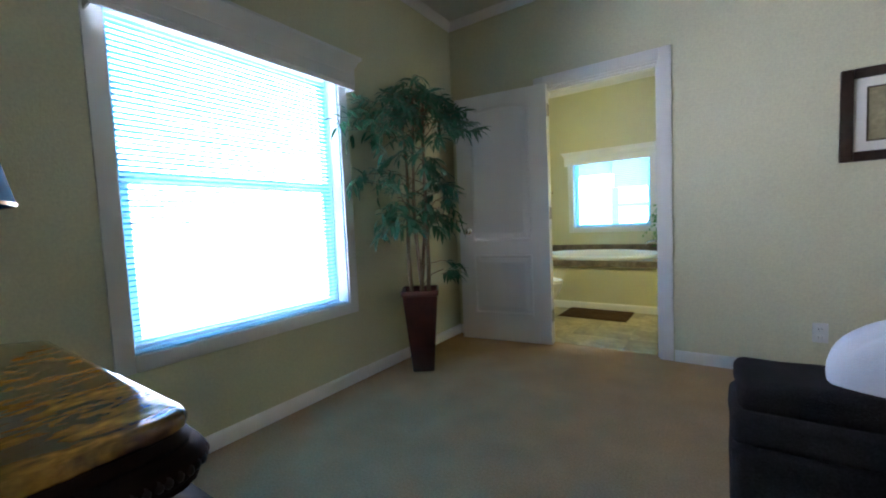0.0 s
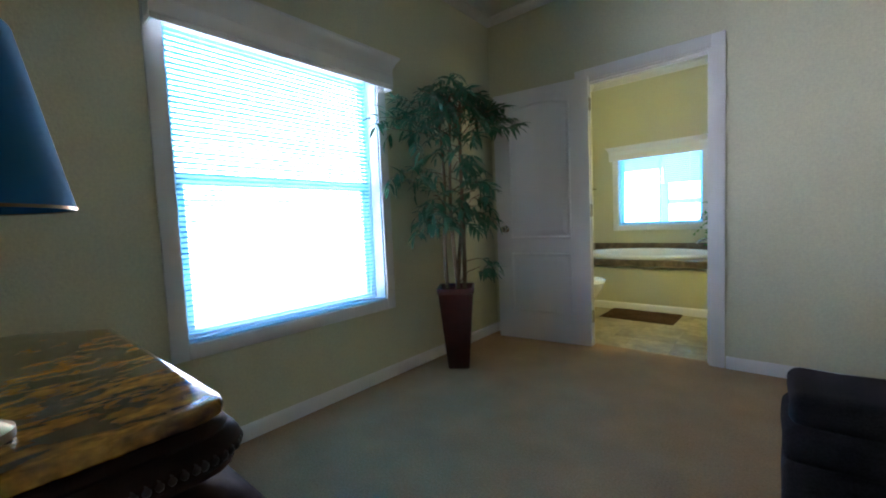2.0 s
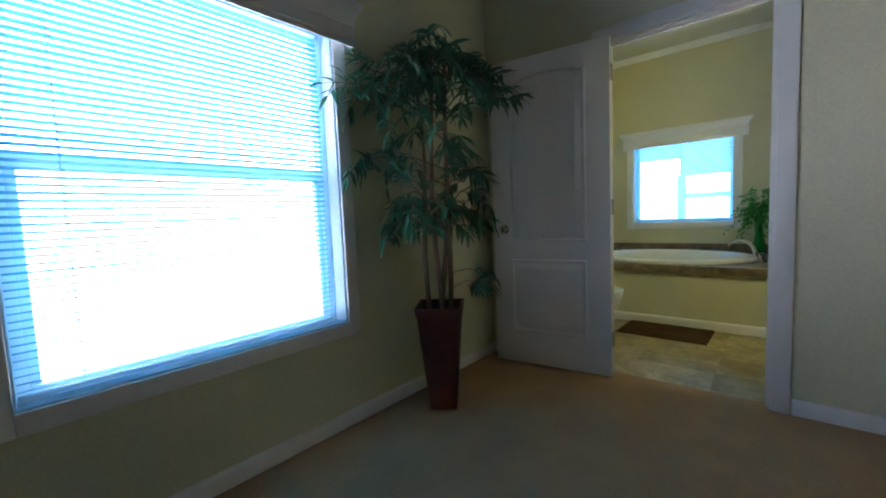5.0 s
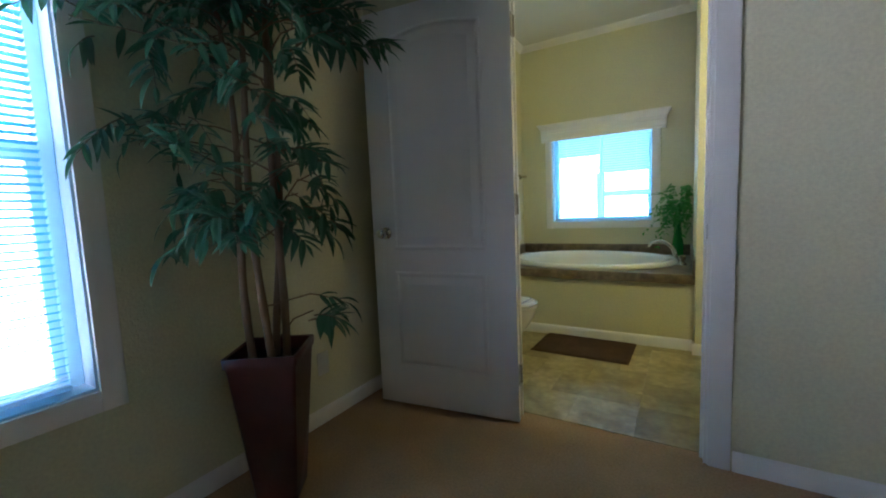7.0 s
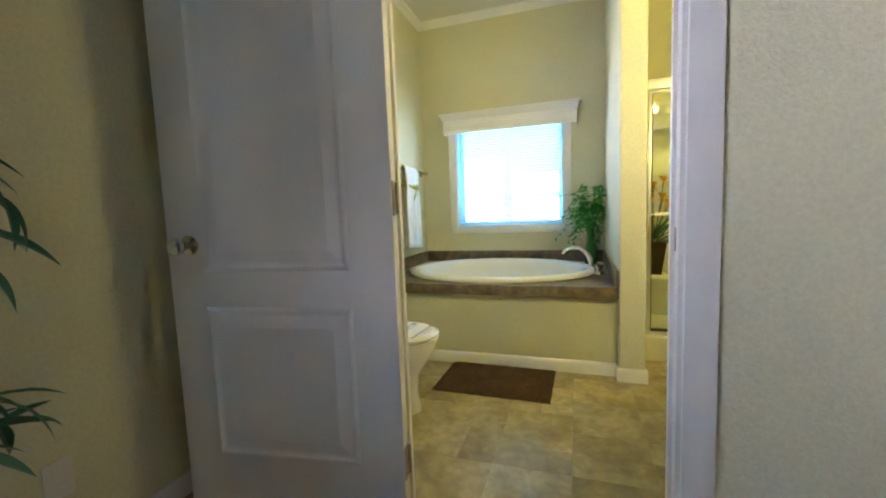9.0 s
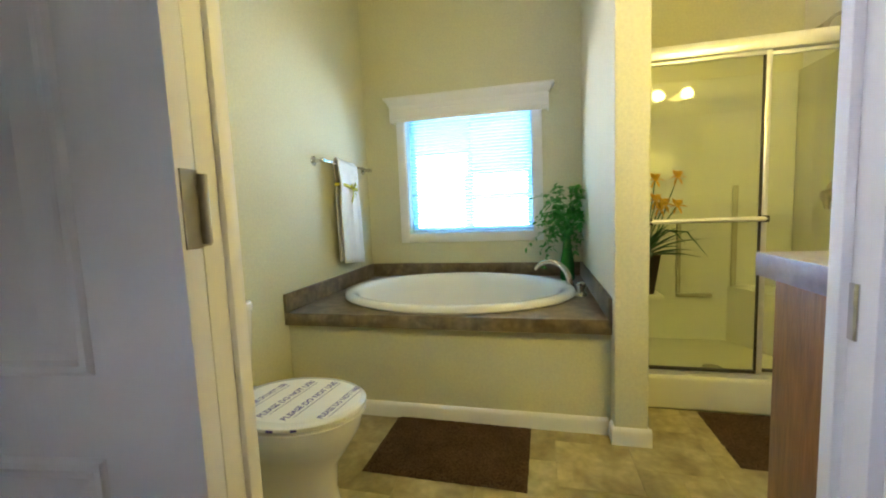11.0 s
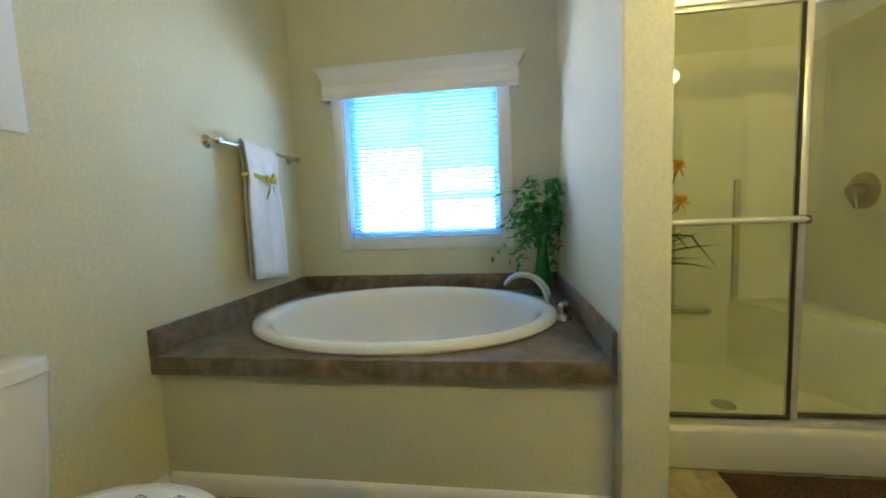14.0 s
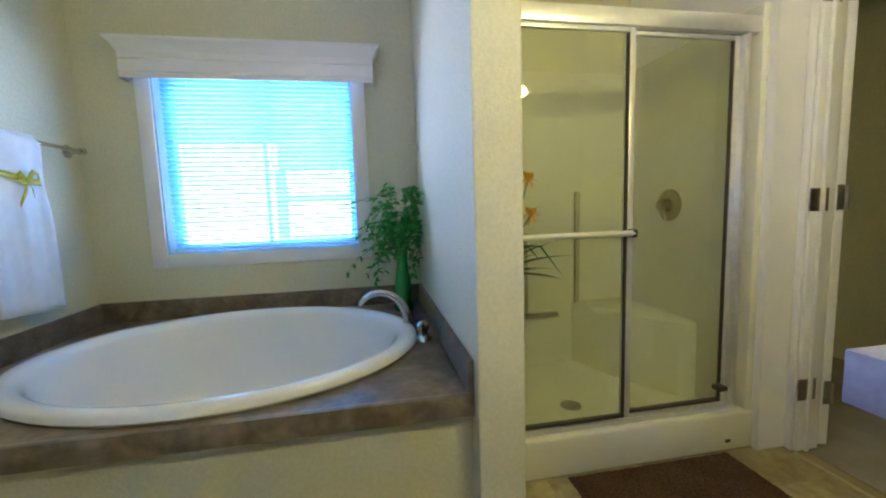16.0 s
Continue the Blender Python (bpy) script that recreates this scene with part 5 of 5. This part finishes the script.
def table_lamp():
    x, y, z = -0.535, 0.288, 0.7605
    t = thing("table_lamp", x, y, z, "small table lamp with a dark blue fabric shade on the chest", "lamp")
    part("base", loft(bmesh.new(), [(z, x, y, 0.05, 0.05), (z + 0.012, x, y, 0.05, 0.05), (z + 0.025, x, y, 0.03, 0.03), (z + 0.05, x, y, 0.018, 0.018), (z + 0.11, x, y, 0.034, 0.034), (z + 0.18, x, y, 0.030, 0.030), (z + 0.23, x, y, 0.013, 0.013), (z + 0.30, x, y, 0.008, 0.008), (z + 0.40, x, y, 0.006, 0.006)], 28), M_BRASS, t)
    bm = bmesh.new()
    n = 48
    rings = []
    for zz, r in ((1.058, 0.132), (1.060, 0.1335), (1.292, 0.088), (1.294, 0.087), (1.292, 0.085), (1.061, 0.130)):
        rings.append([bm.verts.new((x + r * math.cos(2 * math.pi * k / n), y + r * math.sin(2 * math.pi * k / n), zz)) for k in range(n)])
    for a, b in zip(rings, rings[1:] + rings[:1]):
        for k in range(n):
            bm.faces.new((a[k], a[(k + 1) % n], b[(k + 1) % n], b[k]))
    part("shade", bm, M_SHADE, t, "dark blue tapered fabric shade")
    part("shade_trim", loft(bmesh.new(), [(1.0565, x, y, 0.1325, 0.1325), (1.0605, x, y, 0.1350, 0.1350)], n, cap=(False, False)), M_BRASS, t)
    part("finial", loft(bmesh.new(), [(1.150, x, y, 0.006, 0.006), (1.30, x, y, 0.004, 0.004), (1.305, x, y, 0.009, 0.009), (1.318, x, y, 0.004, 0.004)], 12), M_BRASS, t)
    part("pull_chain", tube(bmesh.new(), [(x + 0.05, y + 0.03, 1.16), (x + 0.052, y + 0.034, 1.06), (x + 0.056, y + 0.046, 1.018)], 0.0011, 5), M_PLATE, t, "thin pale pull cord")
    for k in range(3):
        a = 2 * math.pi * k / 3
        part("spider", tube(bmesh.new(), [(x, y, 1.288), (x + 0.086 * math.cos(a), y + 0.086 * math.sin(a), 1.290)], 0.0015, 5), M_BRASS, t)


table_lamp()


def bench():
    t = thing("bench", 0.75, 1.85, 0, "black upholstered bench with a thick top cushion", "bench")

    def cushion(x0, x1, y0, y1, z0, z1, bev, sag, seed):
        """A stuffed block with a slightly uneven, sagging cover."""
        bm = boxed(x0, x1, y0, y1, z0, z1, bev=bev, seg=4)
        bmesh.ops.subdivide_edges(bm, edges=[e for e in bm.edges if e.calc_length() > 0.06], cuts=9, use_grid_fill=True)
        for v in bm.verts:
            c = v.co
            w = math.sin(13 * c.x + seed) * math.sin(17 * c.y + 2 * seed) + 0.6 * math.sin(31 * c.x + 23 * c.y + seed)
            if c.z > z0 + bev:
                c.z += sag * w
            c.x += sag * 0.6 * math.sin(21 * c.y + 34 * c.z + seed)
        return bm

    part("base", cushion(0.262, 1.26, 1.675, 2.0, 0.05, 0.335, 0.028, 0.002, 1.0), M_BLACKFAB, t)
    part("middle_cushion", cushion(0.260, 1.255, 1.685, 1.992, 0.330, 0.428, 0.026, 0.003, 2.3), M_BLACKFAB, t, "flat black fabric cushion")
    part("top_cushion", cushion(0.274, 1.24, 1.705, 1.975, 0.424, 0.518, 0.03, 0.003, 4.1), M_BLACKFAB, t, "thick black fabric cushion")
    for x in (0.30, 1.20):
        for y in (1.72, 1.95):
            part("leg", boxed(x - 0.02, x + 0.02, y - 0.02, y + 0.02, 0.0, 0.06, bev=0.004), M_MAHOG, t)
    p = thing("duvet", 0.98, 1.82, 0.515, "plump white cotton duvet bundled on the black bench", "duvet")
    bm = bmesh.new()
    bmesh.ops.create_uvsphere(bm, u_segments=56, v_segments=32, radius=1.0)
    for v in bm.verts:
        c = v.co
        c.x, c.y, c.z = [math.copysign(abs(q) ** e, q) for q, e in ((c.x, 0.8), (c.y, 0.8), (c.z, 0.8))]
        wave = 0.007 * math.sin(8 * c.x + 4 * c.y) + 0.004 * math.sin(15 * c.y - 9 * c.x + 3 * c.z)
        v.co = Vector((0.985 + 0.50 * c.x, 1.835 + 0.135 * c.y, 0.545 + 0.185 * c.z + wave))
    part("cover", bm, M_PILLOW, p)


bench()


def picture():
    x0, x1, z0, z1, y = 0.79, 1.45, 1.245, 1.735, YD0
    t = thing("picture", (x0 + x1) / 2, y, z0, "framed botanical print with a white mat and dark frame", "picture")
    f = 0.052
    for a, b, c, d in ((x0, x0 + f, z0, z1), (x1 - f, x1, z0, z1), (x0 + f, x1 - f, z0, z0 + f), (x0 + f, x1 - f, z1 - f, z1)):
        part("frame_rail", boxed(a, b, y - 0.026, y - 0.001, c, d, bev=0.006), M_FRAME, t)
    part("mat", boxed(x0 + f, x1 - f, y - 0.012, y - 0.004, z0 + f, z1 - f), M_MAT, t, smooth=False)
    a, b, c, d = x0 + f + 0.05, x1 - f - 0.05, z0 + f + 0.05, z1 - f - 0.05
    part("print", boxed(a, b, y - 0.0145, y - 0.0125, c, d), M_ART, t, "olive printed paper", smooth=False)
    for q in ((a, a + 0.008, c, d), (b - 0.008, b, c, d), (a, b, c, c + 0.008), (a, b, d - 0.008, d)):
        part("border", boxed(q[0], q[1], y - 0.0165, y - 0.0148, q[2], q[3]), M_ARTLINE, t, smooth=False)
    part("painted_pear", loft(bmesh.new(), [(c + 0.04, a + 0.17, y - 0.0155, 0.03, 0.001), (c + 0.06, a + 0.17, y - 0.0155, 0.06, 0.001), (c + 0.12, a + 0.17, y - 0.0155, 0.07, 0.001), (c + 0.18, a + 0.17, y - 0.0155, 0.045, 0.001), (c + 0.22, a + 0.17, y - 0.0155, 0.015, 0.001)], 20), M_ARTGREEN, t)
    part("painted_stem", boxed(a + 0.167, a + 0.173, y - 0.0165, y - 0.0148, c + 0.22, d - 0.01), M_ARTLINE, t, smooth=False)


picture()
ou = thing("wall_outlet", 0.725, YD0, 0.28, "white plastic wall outlet plate", "outlet")
part("plate", boxed(0.69, 0.76, YD0 - 0.006, YD0 - 0.0005, 0.225, 0.34, bev=0.002), M_PLATE, ou)
for z in (0.258, 0.306):
    s = part("socket", boxed(0.708, 0.742, YD0 - 0.009, YD0 - 0.006, z - 0.014, z + 0.014, bev=0.001), M_PLATE, ou)
    for x in (0.717, 0.731):
        part("slot", boxed(x - 0.001, x + 0.001, YD0 - 0.0096, YD0 - 0.0088, z - 0.005, z + 0.006), M_SLOT, s, smooth=False)

ow = thing("wall_outlet", XW, 2.935, 0.30, "white plastic wall outlet plate behind the plant", "outlet")
part("plate", boxed(XW + 0.0005, XW + 0.006, 2.90, 2.97, 0.245, 0.36, bev=0.002), M_PLATE, ow)
for z in (0.278, 0.326):
    part("socket", boxed(XW + 0.006, XW + 0.009, 2.918, 2.952, z - 0.014, z + 0.014, bev=0.001), M_PLATE, ow)

# ---- outside ----
ground = bmesh.new()
bmesh.ops.create_grid(ground, x_segments=4, y_segments=4, size=400)
bmesh.ops.translate(ground, verts=ground.verts, vec=(0, 0, -0.7))
solid("ground", ground, M_GRASS, "dry grass yard around the house", "ground", smooth=False)


def glow_sheet(name, corners, color, strength):
    bm = bmesh.new()
    bm.faces.new([bm.verts.new(c) for c in corners])
    m = glowing(name, color, strength)
    return solid(name, bm, m, "hazy bright daylight beyond the window", "sky backdrop", smooth=False)


glow_sheet("backdrop_west", [(-3.6, -16, -0.69), (-3.6, 16, -0.69), (-3.6, 16, 9), (-3.6, -16, 9)], (0.85, 0.79, 0.95), BACKDROP_W)
glow_sheet("backdrop_north", [(-3.55, 9.4, -0.69), (12.0, 9.4, -0.69), (12.0, 9.4, 9), (-3.55, 9.4, 9)], (0.66, 0.81, 1.0), BACKDROP_N)

def neighbour_shade():
    """Stands in for next door's shaded wall, seen only through the tub window's blind."""
    t = thing("carport", -0.4, 8.2, -0.7, "pale blue carport shape standing in for the neighbouring house's shaded wall", "carport")
    # Blue slabs draw the eave's shadow; the gaps leave the sunlit wall bright.
    part("fascia", boxed(-1.30, 2.6, 8.15, 8.30, 1.52, 2.75, bev=0.01), M_SIDING, t)
    part("side_fascia", boxed(-3.4, -1.30, 8.20, 8.30, 1.80, 2.75, bev=0.01), M_SIDING, t)
    part("rail", boxed(-1.24, 2.6, 8.18, 8.24, 1.17, 1.245, bev=0.01), M_SIDING, t)
    part("low_rail", boxed(-1.24, 2.6, 8.16, 8.26, 0.66, 0.80, bev=0.01), M_SIDING, t)
    for x in (-1.29, 0.10, 2.5):
        part("post", boxed(x - 0.055, x + 0.055, 8.17, 8.27, -0.7, 1.52, bev=0.008), M_SIDING, t)
    part("post", boxed(-3.4, -3.29, 8.20, 8.30, -0.7, 1.80, bev=0.008), M_SIDING, t)
    part("roof", boxed(-3.45, 2.7, 8.10, 9.2, 2.75, 2.83, bev=0.01), M_ROOF, t)


neighbour_shade()

# ---- bath floor tiles ----
def floor_tiles():
    rng = random.Random(21)
    cache = {}
    s, gap = 0.152, 0.0010
    nx, ny = 21, 17
    x0, y0 = XW, 3.465
    taken = set()
    for j in range(ny):
        for i in range(nx):
            if (i, j) in taken:
                continue
            w, h = rng.choice(((1, 1), (2, 1), (2, 2), (2, 2), (1, 2), (3, 2), (2, 2)))
            w, h = min(w, nx - i), min(h, ny - j)
            while w > 1 and any((i + a, j + b) in taken for a in range(w) for b in range(h)):
                w -= 1
            while h > 1 and any((i + a, j + b) in taken for a in range(w) for b in range(h)):
                h -= 1
            taken |= {(i + a, j + b) for a in range(w) for b in range(h)}
            ax, ay = x0 + i * s, y0 + j * s
            bx_, by_ = min(ax + w * s, XE), min(ay + h * s, YN)
            if ax >= XE or ay >= 5.1 or bx_ - ax < 0.02 or by_ - ay < 0.02:
                continue
            if ay > 4.79 and bx_ < 0.0:
                continue
            key = (round(bx_ - ax, 3), round(by_ - ay, 3))
            if key not in cache:
                cache[key] = mesh_of(boxed(gap / 2, key[0] - gap / 2, gap / 2, key[1] - gap / 2, -0.005, 0.0, bev=0.0005, seg=1), "tile", M_TILE, smooth=False)
            piece("tile", cache[key], floor_bath, Matrix.Translation((ax, ay, 0)))


floor_tiles()
